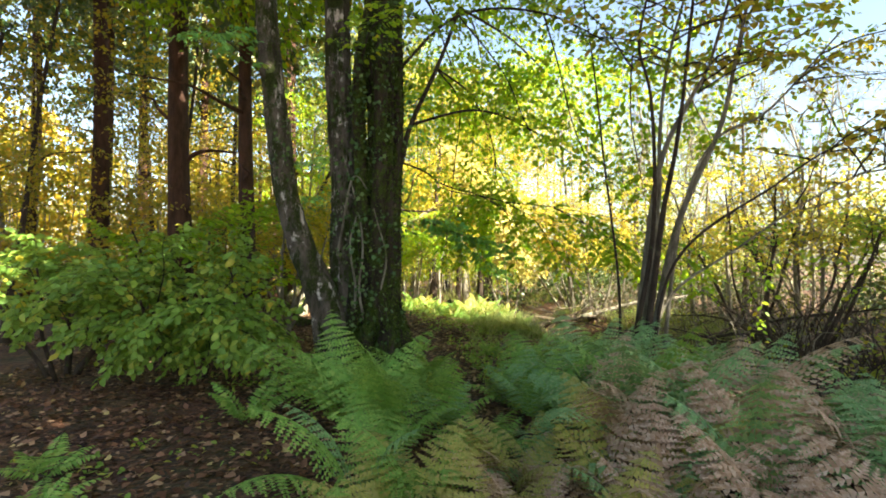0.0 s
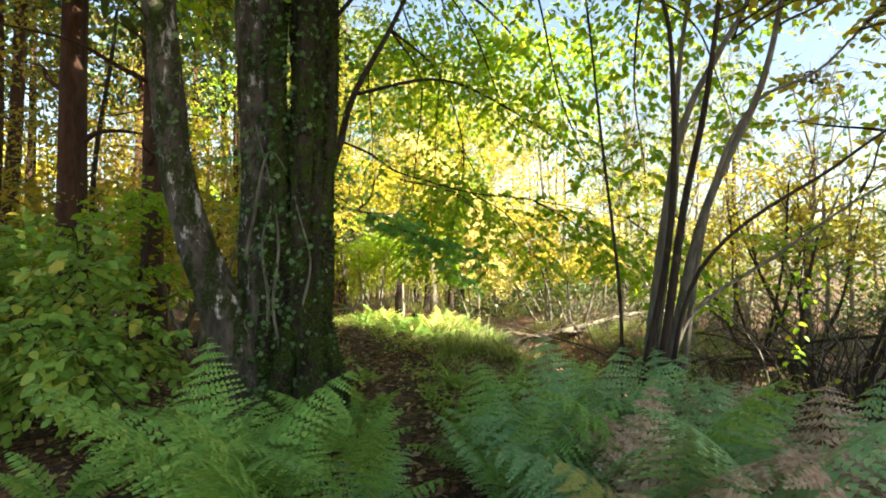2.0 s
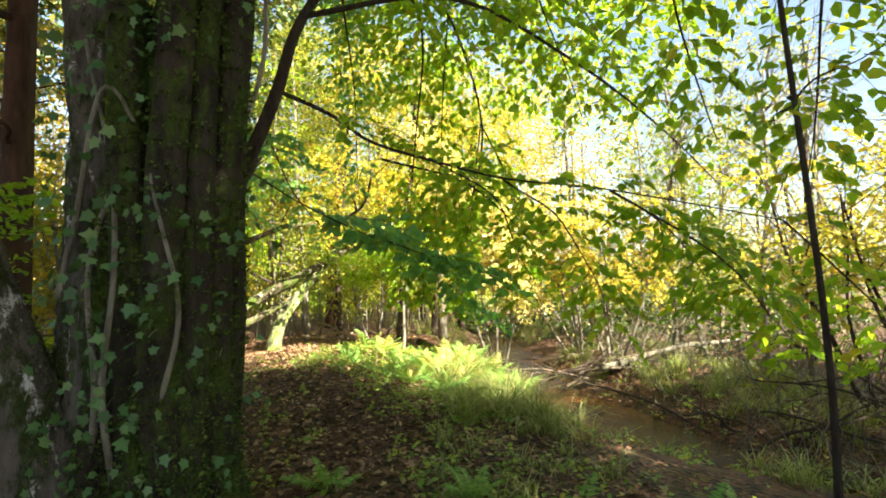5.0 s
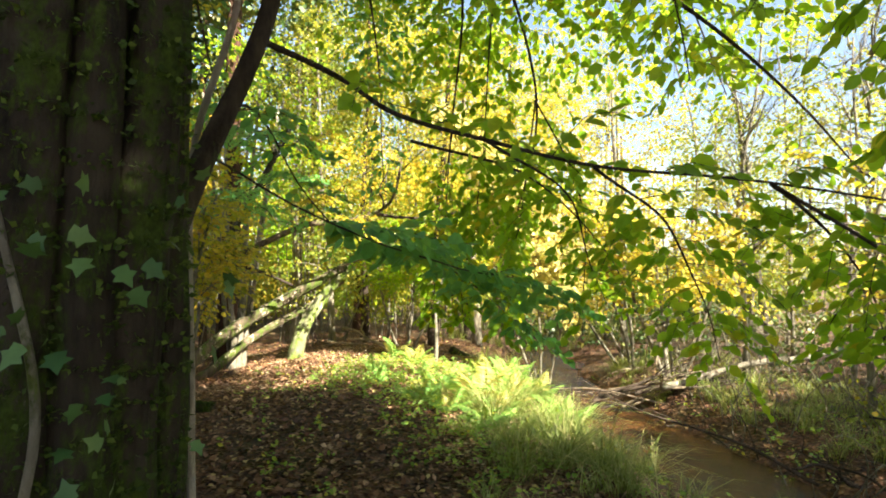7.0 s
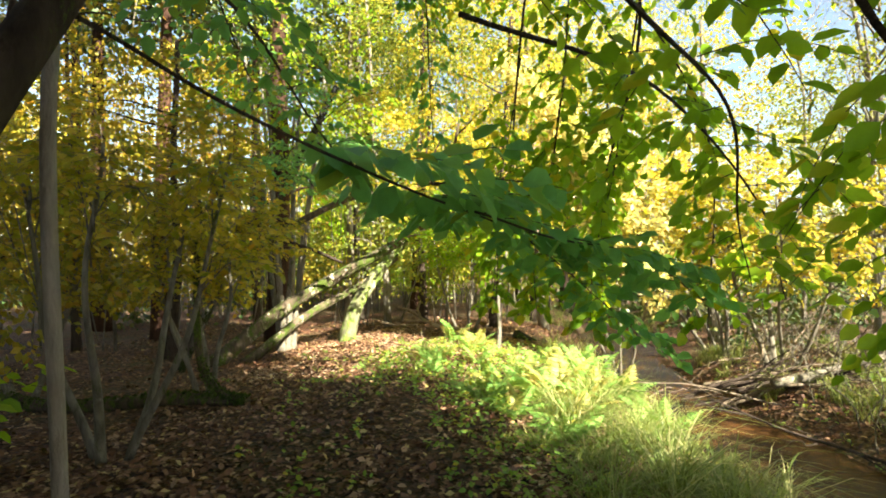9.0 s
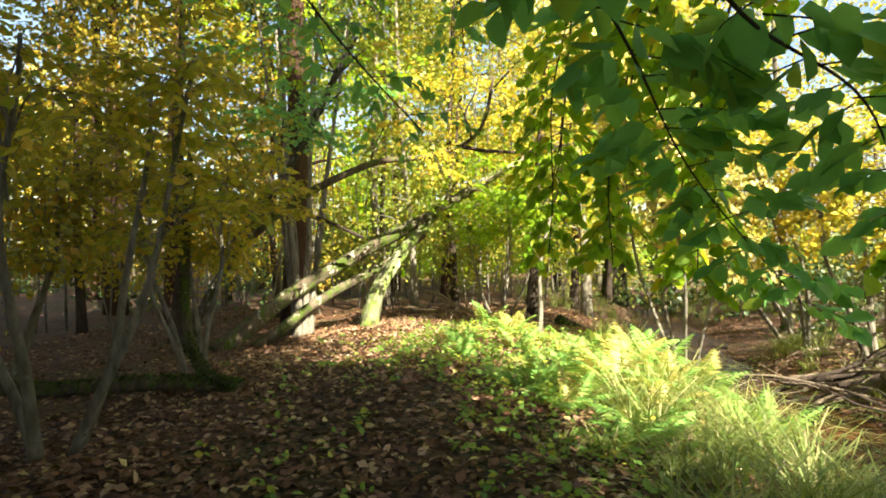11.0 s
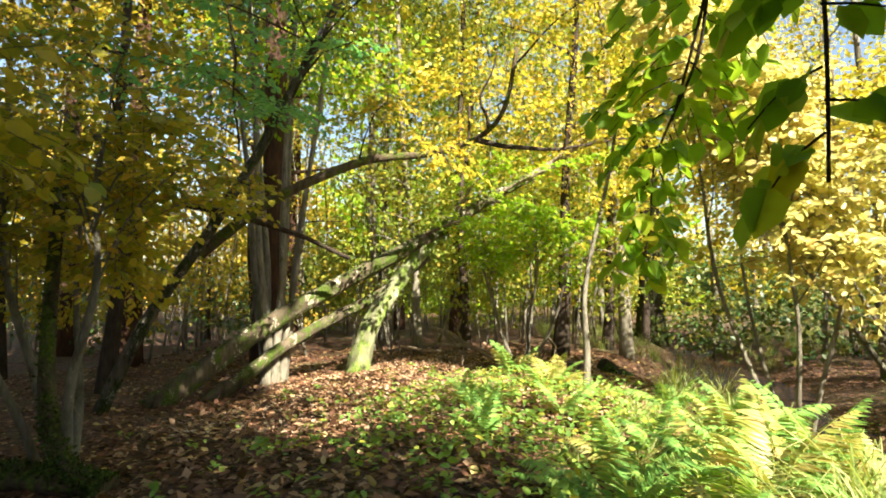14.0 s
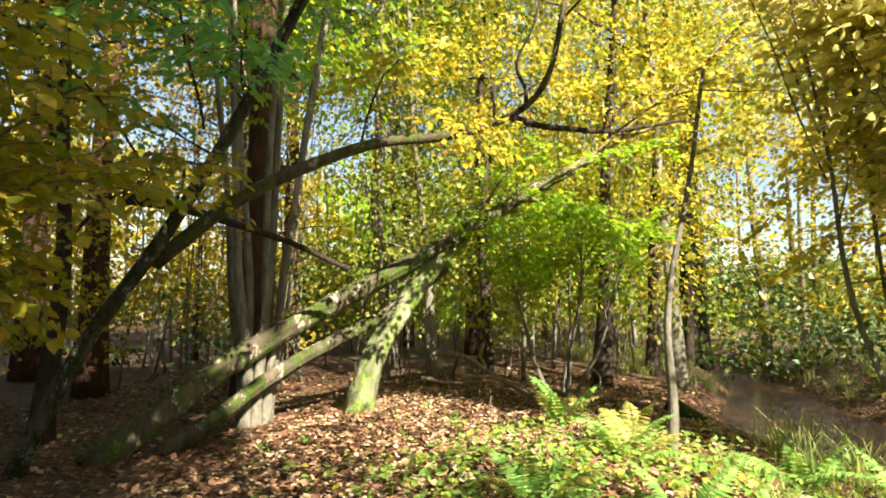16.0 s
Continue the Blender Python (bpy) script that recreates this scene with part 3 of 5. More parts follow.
    high = [leaf_cloud(c, r, n, 0.11) for c, r, n in (((-2.2, 7.6, 7.4), (2.9, 3.0, 2.2), 7000), ((0.7, 9.7, 7.2), (1.8, 1.7, 1.3), 2800), ((-3.4, 8.5, 6.6), (2.2, 2.2, 1.8), 4500))]
    # Dark canopy out of view, added to shade the stems and the left wood
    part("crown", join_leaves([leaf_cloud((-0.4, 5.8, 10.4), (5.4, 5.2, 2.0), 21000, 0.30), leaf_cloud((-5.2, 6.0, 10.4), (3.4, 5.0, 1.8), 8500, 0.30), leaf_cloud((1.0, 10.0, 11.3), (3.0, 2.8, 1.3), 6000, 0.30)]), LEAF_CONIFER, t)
    part("crown", join_leaves([leaf_cloud(c, r, n, 0.09, fine=True, spread=0.35) for c, r, n in (((1.4, 10.9, 5.0), (2.0, 1.4, 1.3), 2400), ((2.6, 12.6, 5.8), (1.5, 1.3, 1.1), 600), ((-0.1, 11.6, 5.2), (1.3, 1.2, 1.0), 1600), ((0.6, 10.6, 2.9), (0.7, 0.7, 0.6), 420), ((2.3, 9.7, 4.5), (1.3, 0.9, 0.8), 1000), ((0.8, 9.8, 4.5), (0.9, 0.8, 0.7), 700), ((3.3, 9.2, 5.0), (1.0, 0.9, 0.8), 500))]), LEAF_LIME, t)
    part("crown", join_leaves(high), LEAF_LIME, t)
    # ivy on the stems
    P, D, N, S = [], [], [], []
    for cx, cy, r, n, z0, z1, mid in ((-1.12, 7.1, 0.30, 230, 0.5, 4.6, -1.7), (-0.86, 7.22, 0.42, 170, 0.4, 2.3, -1.6), (-0.86, 7.25, 0.38, 330, 2.9, 5.6, -1.5), (-2.05, 6.98, 0.2, 60, 2.6, 4.0, -1.4)):
        for _ in range(n):
            a, z = mid + rng.normal(0, 0.75), rng.uniform(z0, z1)
            o = np.array([math.cos(a), math.sin(a), 0.0])
            P.append(np.array([cx, cy, z]) + o * (r + rng.uniform(0.0, 0.06)))
            D.append(rng.normal(0, 0.6, 3) + o * 0.5 + [0, 0, -0.6])
            N.append(o + rng.normal(0, 0.35, 3))
            S.append(rng.uniform(0.035, 0.075))
    part("ivy", leaves(np.array(P), np.array(D), np.array(N), np.array(S), "ivy"), LEAF_IVY, t, "glossy dark ivy leaves")
    for pts in ([(-1.2, 7.0, 0.7), (-1.12, 6.97, 1.3), (-1.2, 7.0, 1.9), (-1.08, 6.95, 2.5), (-1.16, 7.02, 3.3)], [(-0.95, 6.9, 0.6), (-1.06, 6.93, 1.2), (-1.02, 6.9, 1.8), (-1.14, 6.98, 2.4), (-1.3, 7.04, 3.0)], [(-1.38, 7.06, 1.7), (-1.3, 7.02, 2.2), (-1.14, 6.96, 2.7), (-0.98, 6.92, 2.55)], [(-0.72, 6.92, 0.5), (-0.8, 6.9, 1.1), (-0.74, 6.9, 1.7), (-0.88, 6.9, 2.3)]):
        part("ivy_stem", tube(pts, 0.020, 0.009, 7, 8, 0.015), BARK_HAZEL, t, "pale twisting ivy stem", True)


# ---- multi-stemmed hazel ----
def hazel():
    t = thing("hazel_clump", (2.38, 6.45, gz(2.38, 6.45)), "smooth grey multi-stemmed hazel with thin yellowing leaves", "tree")
    z0 = gz(2.3, 6.1) - 0.1
    tops = [
        ((2.12, 6.0), (2.42, 6.0, 1.83), (2.46, 5.95, 3.42), (2.28, 5.9, 4.1), (2.45, 5.9, 4.9), 0.036, BARK_DARK),
        ((2.28, 5.95), (2.52, 5.95, 1.83), (2.71, 5.95, 2.78), (2.84, 5.95, 3.93), (3.0, 5.9, 5.2), 0.046, BARK_DARK),
        ((2.4, 6.1), (2.78, 6.1, 1.95), (3.29, 6.1, 3.1), (3.54, 6.1, 3.93), (3.75, 6.1, 5.0), 0.052, BARK_HAZEL),
        ((2.25, 6.15), (2.58, 6.15, 2.47), (2.97, 6.15, 3.42), (3.22, 6.15, 3.93), (3.7, 6.2, 5.2), 0.046, BARK_HAZEL),
        ((2.36, 6.2), (2.62, 6.3, 2.1), (2.72, 6.4, 3.1), (2.95, 6.5, 4.2), (3.3, 6.6, 5.4), 0.040, BARK_HAZEL),
        ((2.45, 6.05), (2.62, 6.05, 1.15), (3.48, 6.0, 1.77), (4.43, 5.95, 2.4), (5.2, 5.9, 2.75), 0.026, BARK_HAZEL),
        ((2.42, 6.0), (2.71, 5.95, 1.64), (3.8, 5.85, 2.47), (4.5, 5.8, 2.85), (5.3, 5.7, 3.15), 0.026, BARK_DARK),
        ((2.6, 6.1), (2.85, 6.1, 2.1), (3.2, 6.1, 3.0), (3.92, 6.05, 3.36), (4.7, 6.0, 4.2), 0.030, BARK_HAZEL),
    ]
    for (bx, by), a, m, b, c, r, mat in tops:
        bx, by = bx * 0.99, by + 0.35
        a, m, b, c = [(q[0] * (1 - (q[2] - 0.5) * 0.03), q[1] + 0.35 - (q[2] - 0.5) * 0.2, 1.6 + (q[2] - 1.6) * 1.05 * (1 - (q[2] - 0.5) * 0.03)) for q in (a, m, b, c)]
        r = r * 0.82
        s = part("stem", tube([(bx, by, z0), a, m, b, c], r, r * 0.35, 10, 8, 0.025, 0.03, 0.3), mat, t, "", True)
        for k in range(7):
            at = np.array(b) + (np.array(c) - np.array(b)) * rng.uniform(-0.5, 0.9)
            d = unit(np.array([rng.normal(0.5, 0.6), rng.normal(0, 0.6), rng.uniform(0.1, 0.7)]))
            ln = rng.uniform(0.7, 1.5)
            leafy(t, "branch", BARK_DARK, LEAF_YELLOW, [at, at + d * ln * 0.5, at + d * ln + [0, 0, -0.12]], 0.012, 0.003, 7, 0.45, 0.085, per_twig=5)
    part("crown", join_leaves([leaf_cloud((3.4, 7.0, 5.3), (2.6, 1.6, 1.1), 2400, 0.09), leaf_cloud((5.4, 8.0, 4.2), (1.8, 1.4, 1.2), 500, 0.09)]), LEAF_LIME, t)


def sapling(base, mid, top, r, label, mat, lv_mat, n_tw, size=0.07):
    t = thing("sapling", (base[0], base[1], gz(base[0], base[1])), label, "sapling")
    z = gz(base[0], base[1]) - 0.05
    part("stem", tube([(base[0], base[1], z), mid, top], r, r * 0.35, 8, 10, 0.03), mat, t, "", True)
    for _ in range(n_tw):
        u = rng.uniform(0.1, 1.0)
        at = np.array(mid) + (np.array(top) - np.array(mid)) * u
        d = unit(np.array([rng.normal(0, 1), rng.normal(0, 1), rng.normal(0.15, 0.3)]))
        leafy(t, "twig", mat, lv_mat, [at, at + d * 0.2, at + d * 0.5 + [0, 0, -0.06]], 0.006, 0.002, 4, 0.22, size, per_twig=4)


# ---- generic woodland tree ----
def tree(x, y, h, r, mat, leaf_mat, crowns, label, lean=(0, 0), group="woodland trees", branches=4, size=0.11, cat="tree"):
    z = gz(x, y)
    t = thing("tree", (x, y, z), label, cat, group)
    top = (x + lean[0], y + lean[1], z + h)
    mid = (x + lean[0] * 0.4 + rng.normal(0, 0.05), y + lean[1] * 0.4, z + h * 0.45)
    part("trunk", tube([(x, y, z - 0.1), mid, top], r, r * 0.4, 12 if r > 0.1 else 8, 9, 0.04, 0.04, 0.35), mat, t, "", True)
    for _ in range(branches):
        u = rng.uniform(0.2, 0.9)
        at = np.array([x + lean[0] * u, y + lean[1] * u, z + h * u])
        d = unit(np.array([rng.normal(0, 1), rng.normal(0, 1), rng.uniform(0.0, 0.7)]))
        ln = rng.uniform(0.8, 2.2)
        part("branch", tube([at, at + d * ln * 0.5 + [0, 0, 0.1], at + d * ln], r * 0.25, 0.008, 6, 5, 0.05), mat, t, "", True)
    if crowns:
        part("crown", join_leaves([leaf_cloud((x + cx, y + cy, z + cz), rr, n, size) for (cx, cy, cz), rr, n in crowns]), leaf_mat, t)
    return t


def shrub(x, y, label, mat, leaf_mat, spec, size, stems=4, category="shrub", per_twig=8, r=0.042):
    """A few curved stems from one stool; leafy boughs leave them. spec: (end, arch, twigs, twig length)."""
    z = gz(x, y)
    t = thing("shrub", (x, y, z), label, category, "understorey shrubs")
    ends = np.array([s[0] for s in spec], float)
    mean, dev = ends.mean(0), ends.std(0)
    paths = []
    for k in range(stems):
        a = 6.283 * k / stems + rng.normal(0, 0.4)
        foot = np.array([x + 0.14 * math.cos(a), y + 0.14 * math.sin(a), z - 0.08])
        top = np.array([mean[0] + dev[0] * 1.1 * math.cos(a), mean[1] + dev[1] * 1.1 * math.sin(a), mean[2] + 0.5 * dev[2]])
        knee = foot + (top - foot) * 0.45 + [0.18 * math.cos(a), 0.18 * math.sin(a), 0.15]
        pts = [foot, knee, top]
        part("stem", tube(pts, r * rng.uniform(0.7, 1.2), r * 0.3, 9, 9, 0.03), mat, t, "", True)
        paths.append(smooth_path(pts, 10))
    for end, arch_, tw, ln in spec:
        e = np.array(end, float)
        q = min((p[int(rng.integers(8, 19))] for p in paths), key=lambda v: np.linalg.norm(v - e))
        m1 = q + (e - q) * 0.5 + [0, 0, arch_ * 0.5]
        leafy(t, "branch", mat, leaf_mat, [q, m1, e], 0.009, 0.003, tw, ln, size, 0.1, per_twig=per_twig, droop=0.15)
    return t


def fan(cx, cy, cz, rx, ry, rz, n, arch=0.25, tw=12, ln=0.6):
    return [((cx + rng.uniform(-rx, rx), cy + rng.uniform(-ry, ry), cz + rng.uniform(-rz, rz)), arch * rng.uniform(0.6, 1.4), tw, ln) for _ in range(n)]


big_tree()
hazel()
sapling((2.2, 6.65), (2.08, 6.65, 2.2), (1.75, 6.7, 5.0), 0.022, "thin dark upright sapling stem among ferns", BARK_DARK, LEAF_LIME, 5)
sapling((-0.12, 16.25), (-0.05, 16.4, 1.6), (0.35, 16.9, 3.6), 0.045, "slender pale sapling beside the stream", BARK_HAZEL, LEAF_YELLOW, 7)

# green shrub beside the path
shrub(-3.2, 7.2, "low spreading shrub with broad green leaves", BARK_DARK, LEAF_SHRUB, fan(-3.4, 6.5, 1.25, 1.4, 0.8, 0.75, 24, 0.25, 18, 0.6) + fan(-2.2, 6.2, 0.75, 0.5, 0.5, 0.45, 12, 0.2, 14, 0.45) + fan(-3.4, 6.0, 0.7, 1.2, 0.4, 0.3, 12, 0.2, 16, 0.5), 0.105)
shrub(-5.2, 7.4, "low spreading shrub with broad green leaves", BARK_DARK, LEAF_SHRUB, fan(-5.4, 6.9, 1.3, 1.3, 0.8, 0.7, 20, 0.25, 18, 0.65), 0.11)
shrub(-3.6, 8.6, "taller shrub with yellowing green leaves", BARK_DARK, LEAF_LIME, fan(-3.6, 8.4, 1.9, 1.6, 0.7, 0.9, 16, 0.35, 16, 0.65), 0.1)

# pines
for x, y, r, h in ((-7.7, 12.1, 0.21, 15), (-4.9, 10.1, 0.24, 16), (-3.45, 9.5, 0.16, 13), (-5.2, 18.4, 0.25, 16), (-9.5, 15, 0.2, 15), (-11.5, 13, 0.2, 15), (-8.5, 19, 0.2, 15), (-11, 20, 0.22, 15), (-7.2, 23, 0.2, 15), (-13, 17, 0.22, 15), (-3.2, 25, 0.2, 15), (-9.5, 26, 0.2, 15), (-14.5, 23, 0.22, 15), (-6.2, 29, 0.2, 15), (-12, 29, 0.2, 15)):
    tree(x, y, h, r, BARK_PINE, LEAF_CONIFER, [((0, 0, h - 4.5), (3.0, 3.0, 3.4), 4200)], "tall straight conifer with reddish-brown bark", (rng.normal(0, 0.2), 0), "conifers", 5, 0.19)

# ---- leaning mossy trees and arching bough ahead ----
lean = thing("leaning_tree", (-5.3, 16.3, gz(-5.3, 16.3)), "half-fallen leaning tree with thick green moss", "tree")
g = tube([(-5.5, 16.1, -0.25), (-4.75, 17.1, 0.55), (-3.75, 17.9, 1.35), (-2.85, 18.4, 2.0), (-1.9, 18.8, 2.6), (-0.9, 19.2, 3.2)], 0.17, 0.08, 28, 14, 0.06, 0.03, ridge=0.10)
s = part("trunk", g, BARK_LEAN, lean, "mossy leaning trunk", True)
tagged(part("moss", leaves(*tufts(g, 28, 4500, (-0.6, -0.1, 0.8), 0.02), False, -1), MOSS, s), kind="stuff")
part("trunk", tube([(-5.0, 16.5, -0.2), (-4.2, 17.6, 0.5), (-3.3, 18.4, 1.25), (-2.5, 18.8, 1.85)], 0.12, 0.06, 20, 12, 0.06, 0.03, ridge=0.12), BARK_LEAN, lean, "dark rotten lower stem", True)
for a, b in (((-2.2, 18.7, 2.4), (-1.2, 18.2, 3.3)), ((-1.9, 18.8, 2.6), (-0.9, 19.6, 2.4)), ((-1.4, 19.0, 2.9), (0.4, 18.6, 3.4)), ((-2.6, 18.5, 2.15), (-1.2, 18.0, 2.3)), ((-1.6, 18.9, 2.75), (-0.4, 18.2, 2.3))):
    m = [(a[k] + b[k]) / 2 + (0, 0, 0.15)[k] for k in range(3)]
    leafy(lean, "branch", DEADWOOD, LEAF_LIME, [a, m, b], 0.03, 0.006, 22, 0.7, 0.085)
leafy(lean, "branch", DEADWOOD, LEAF_YELLOW, [(-0.95, 19.18, 3.17), (-0.3, 19.3, 3.62), (0.37, 19.4, 4.19), (1.0, 19.45, 4.75), (1.6, 19.5, 5.4)], 0.075, 0.02, 34, 0.6, 0.085)
leafy(lean, "branch", DEADWOOD, LEAF_YELLOW, [(-0.3, 19.3, 3.62), (0.5, 19.2, 3.9), (1.2, 19.0, 4.5)], 0.03, 0.008, 16, 0.5, 0.085)

bent = thing("bent_tree", (-3.42, 17.85, gz(-3.42, 17.85)), "bent tree trunk with bright moss at its foot", "tree")
g = tube([(-3.42, 17.85, -0.25), (-3.34, 17.95, 0.35), (-3.12, 18.15, 0.95), (-2.72, 18.45, 1.7), (-2.35, 18.75, 2.25), (-2.05, 18.95, 2.6)], 0.185, 0.10, 28, 14, 0.03, 0.03, 0.3, ridge=0.10)
s = part("trunk", g, BARK_SUNLIT, bent, "", True)
tagged(part("moss", leaves(*tufts(g, 28, 1500, (-0.9, -0.4, 0.3), 0.016), False, -1), MOSS, s), kind="stuff")
part("stem", tube([(-2.1, 18.92, 2.55), (-2.0, 19.2, 3.3), (-1.95, 19.35, 4.6)], 0.05, 0.02, 8, 8, 0.03), BARK_DARK, bent, "", True)
part("crown", leaf_cloud((-2.0, 19.4, 4.6), (1.3, 1.2, 1.2), 1200, 0.09), LEAF_YELLOW, bent)

arch = thing("arching_tree", (-5.6, 15.6, gz(-5.6, 15.6)), "slender pale leaning tree with a long arching mossy bough", "tree")
part("trunk", tube([(-5.7, 15.5, -0.3), (-5.1, 15.7, 1.1), (-4.5, 15.9, 2.2), (-3.8, 16.1, 3.4), (-3.1, 16.3, 5.0)], 0.085, 0.05, 12, 10, 0.03), BARK_PALE, arch, "", True)
ab = part("branch", tube([(-4.75, 16.0, 1.75), (-3.9, 16.2, 2.45), (-2.95, 16.8, 3.02), (-2.1, 17.0, 3.12), (-1.45, 17.1, 3.32), (-1.1, 16.95, 3.65), (-0.9, 16.8, 4.4)], 0.075, 0.025, 10, 8, 0.03), BARK_MOSS, arch, "arching mossy bough", True)
part("branch", tube([(-1.45, 17.1, 3.32), (-0.95, 17.4, 3.3), (-0.4, 17.8, 3.3), (0.6, 18.2, 3.55)], 0.045, 0.015, 8, 8, 0.03), BARK_DARK, arch, "", True)
part("branch", tube([(-1.3, 17.05, 3.45), (-1.35, 16.9, 3.8), (-1.15, 16.8, 4.4)], 0.025, 0.01, 7, 8, 0.03), BARK_DARK, arch, "", True)
part("branch", tube([(-4.95, 15.8, 2.35), (-4.45, 16.1, 2.3), (-3.9, 16.7, 2.05), (-3.3, 17.3, 1.75)], 0.055, 0.03, 8, 8, 0.03), BARK_DARK, arch, "dark drooping bough", True)
for a, b in (((-4.5, 15.9, 2.2), (-3.2, 14.6, 2.3)), ((-4.2, 16.0, 2.8), (-4.9, 14.6, 3.0)), ((-3.5, 16.2, 4.2), (-2.0, 15.4, 4.6)), ((-3.8, 16.1, 3.4), (-5.2, 15.2, 4.0)), ((-3.0, 16.8, 3.02), (-2.3, 15.9, 3.5)), ((-2.1, 17.0, 3.1), (-1.6, 16.2, 2.7)), ((-0.4, 17.8, 3.3), (0.9, 17.0, 3.4)), ((-0.9, 16.8, 4.2), (0.4, 16.2, 4.8)), ((-3.9, 16.1, 3.2), (-2.5, 13.9, 2.75)), ((-3.9, 16.1, 3.3), (-3.4, 13.6, 3.1)), ((-3.6, 16.1, 3.7), (-2.2, 14.6, 3.6)), ((-4.2, 15.9, 3.0), (-2.6, 13.3, 3.3)), ((-4.5, 15.9, 2.3), (-3.7, 13.1, 3.1)), ((-3.4, 16.2, 4.4), (-2.9, 13.8, 4.2)), ((-3.4, 16.2, 4.4), (-4.4, 13.9, 4.0))):
    m = [(a[k] + b[k]) / 2 + (0, 0, 0.2)[k] for k in range(3)]
    leafy(arch, "bough", BARK_DARK, LEAF_GREEN if b[1] < 14.0 or b[2] == 3.6 else LEAF_ORANGE if b[0] < -3 else LEAF_YELLOW, [a, m, b], 0.014, 0.004, 20, 0.65, 0.085)

cop = thing("coppiced_tree", (-4.6, 17.6, gz(-4.6, 17.6)), "cluster of upright coppice stems on a pale rooty base", "tree")
for k in range(7):
    a = k * 0.9
    part("stem", tube([(-4.6 + 0.14 * math.cos(a), 17.6 + 0.14 * math.sin(a), -0.25), (-4.6 + 0.2 * math.cos(a), 17.6 + 0.2 * math.sin(a), 0.8), (-4.6 + 0.42 * math.cos(a), 17.6 + 0.4 * math.sin(a), 2.4), (-4.6 + 0.9 * math.cos(a), 17.6 + 0.8 * math.sin(a), 6.0)], rng.uniform(0.05, 0.09), 0.025, 9, 8, 0.03, 0, 0.5), BARK_HAZEL, cop, "", True)
part("crown", leaf_cloud((-4.5, 17.8, 5.6), (2.2, 1.8, 2.0), 2600, 0.1), LEAF_LIME, cop)

# ---- understorey shrubs ----
shrub(-3.75, 13.3, "many-stemmed shrub with flat layers of yellow-green leaves", BARK_HAZEL, LEAF_YELLOW, fan(-3.9, 13.2, 2.05, 1.3, 0.8, 0.75, 26, 0.5, 18, 0.7), 0.085)
shrub(-6.6, 13.4, "many-stemmed shrub with flat layers of amber leaves", BARK_HAZEL, LEAF_ORANGE, fan(-6.3, 12.8, 2.3, 1.8, 1.2, 1.0, 28, 0.5, 18, 0.8), 0.085)
shrub(-3.4, 11.2, "thin shrub with olive and yellow leaves", BARK_HAZEL, LEAF_YELLOW, fan(-3.4, 11.0, 2.6, 1.4, 0.8, 0.9, 18, 0.5, 16, 0.7), 0.085)
shrub(-1.0, 19.6, "bushy shrub with small yellow-green leaves", BARK_HAZEL, LEAF_LIME, fan(-0.6, 19.0, 2.1, 1.4, 0.8, 0.7, 24, 0.5, 18, 0.6), 0.08)
shrub(4.3, 18.4, "sunlit shrub with golden yellow leaves by the stream", BARK_HAZEL, LEAF_YELLOW, fan(2.4, 17.2, 2.9, 1.4, 1.3, 1.2, 34, 0.7, 18, 0.8), 0.09)
shrub(4.6, 16.6, "sunlit shrub with golden yellow leaves by the stream", BARK_HAZEL, LEAF_YELLOW, fan(4.3, 15.8, 2.6, 1.6, 1.2, 1.3, 30, 0.7, 18, 0.8), 0.09)
shrub(6.6, 11.6, "open shrub with sparse yellow leaves", BARK_DARK, LEAF_YELLOW, fan(6.0, 11.0, 2.6, 2.0, 1.2, 1.4, 28, 0.6, 13, 0.7), 0.085, per_twig=6)
shrub(8.2, 12.4, "open shrub with sparse yellow leaves", BARK_DARK, LEAF_YELLOW, fan(8.0, 12.0, 2.7, 2.2, 1.4, 1.5, 26, 0.6, 14, 0.8), 0.09, per_twig=6)
shrub(4.8, 7.4, "open shrub with sparse lime leaves", BARK_DARK, LEAF_LIME, fan(5.0, 7.2, 1.4, 1.2, 0.8, 0.8, 12, 0.4, 12, 0.6), 0.08, per_twig=5)

sunny = fan(1.95, 15.8, 2.8, 0.7, 0.7, 1.1, 18, 0.5, 16, 0.55)
for k in range(46):
    u = k / 45
    sunny += fan(0.35 + 2.2 * u, 16.2, 5.1 - 3.7 * u, 0.38, 0.45, 0.3, 1, 0.4, 15, 0.5)
golden_shrub = shrub(2.0, 16.5, "slender sunlit shrub with pale golden lobed leaves", BARK_HAZEL, LEAF_GOLD, sunny, 0.095, 4, r=0.03)

part("crown", join_leaves([leaf_cloud((0.3 + 2.2 * k / 13, 15.9, 5.0 - 3.6 * k / 13), (0.46, 0.45, 0.36), 230, 0.085, 10, 0.22, True, 0.1, 0.15) for k in range(14)]), LEAF_GOLD, golden_shrub)

# ---- woodland ----
LAB = {LEAF_OLIVE: "slim woodland tree with olive-green leaves", LEAF_ORANGE: "slim woodland tree with amber autumn leaves", LEAF_LIME: "slim woodland tree with lime-green backlit leaves", LEAF_YELLOW: "slim woodland tree with golden autumn leaves"}


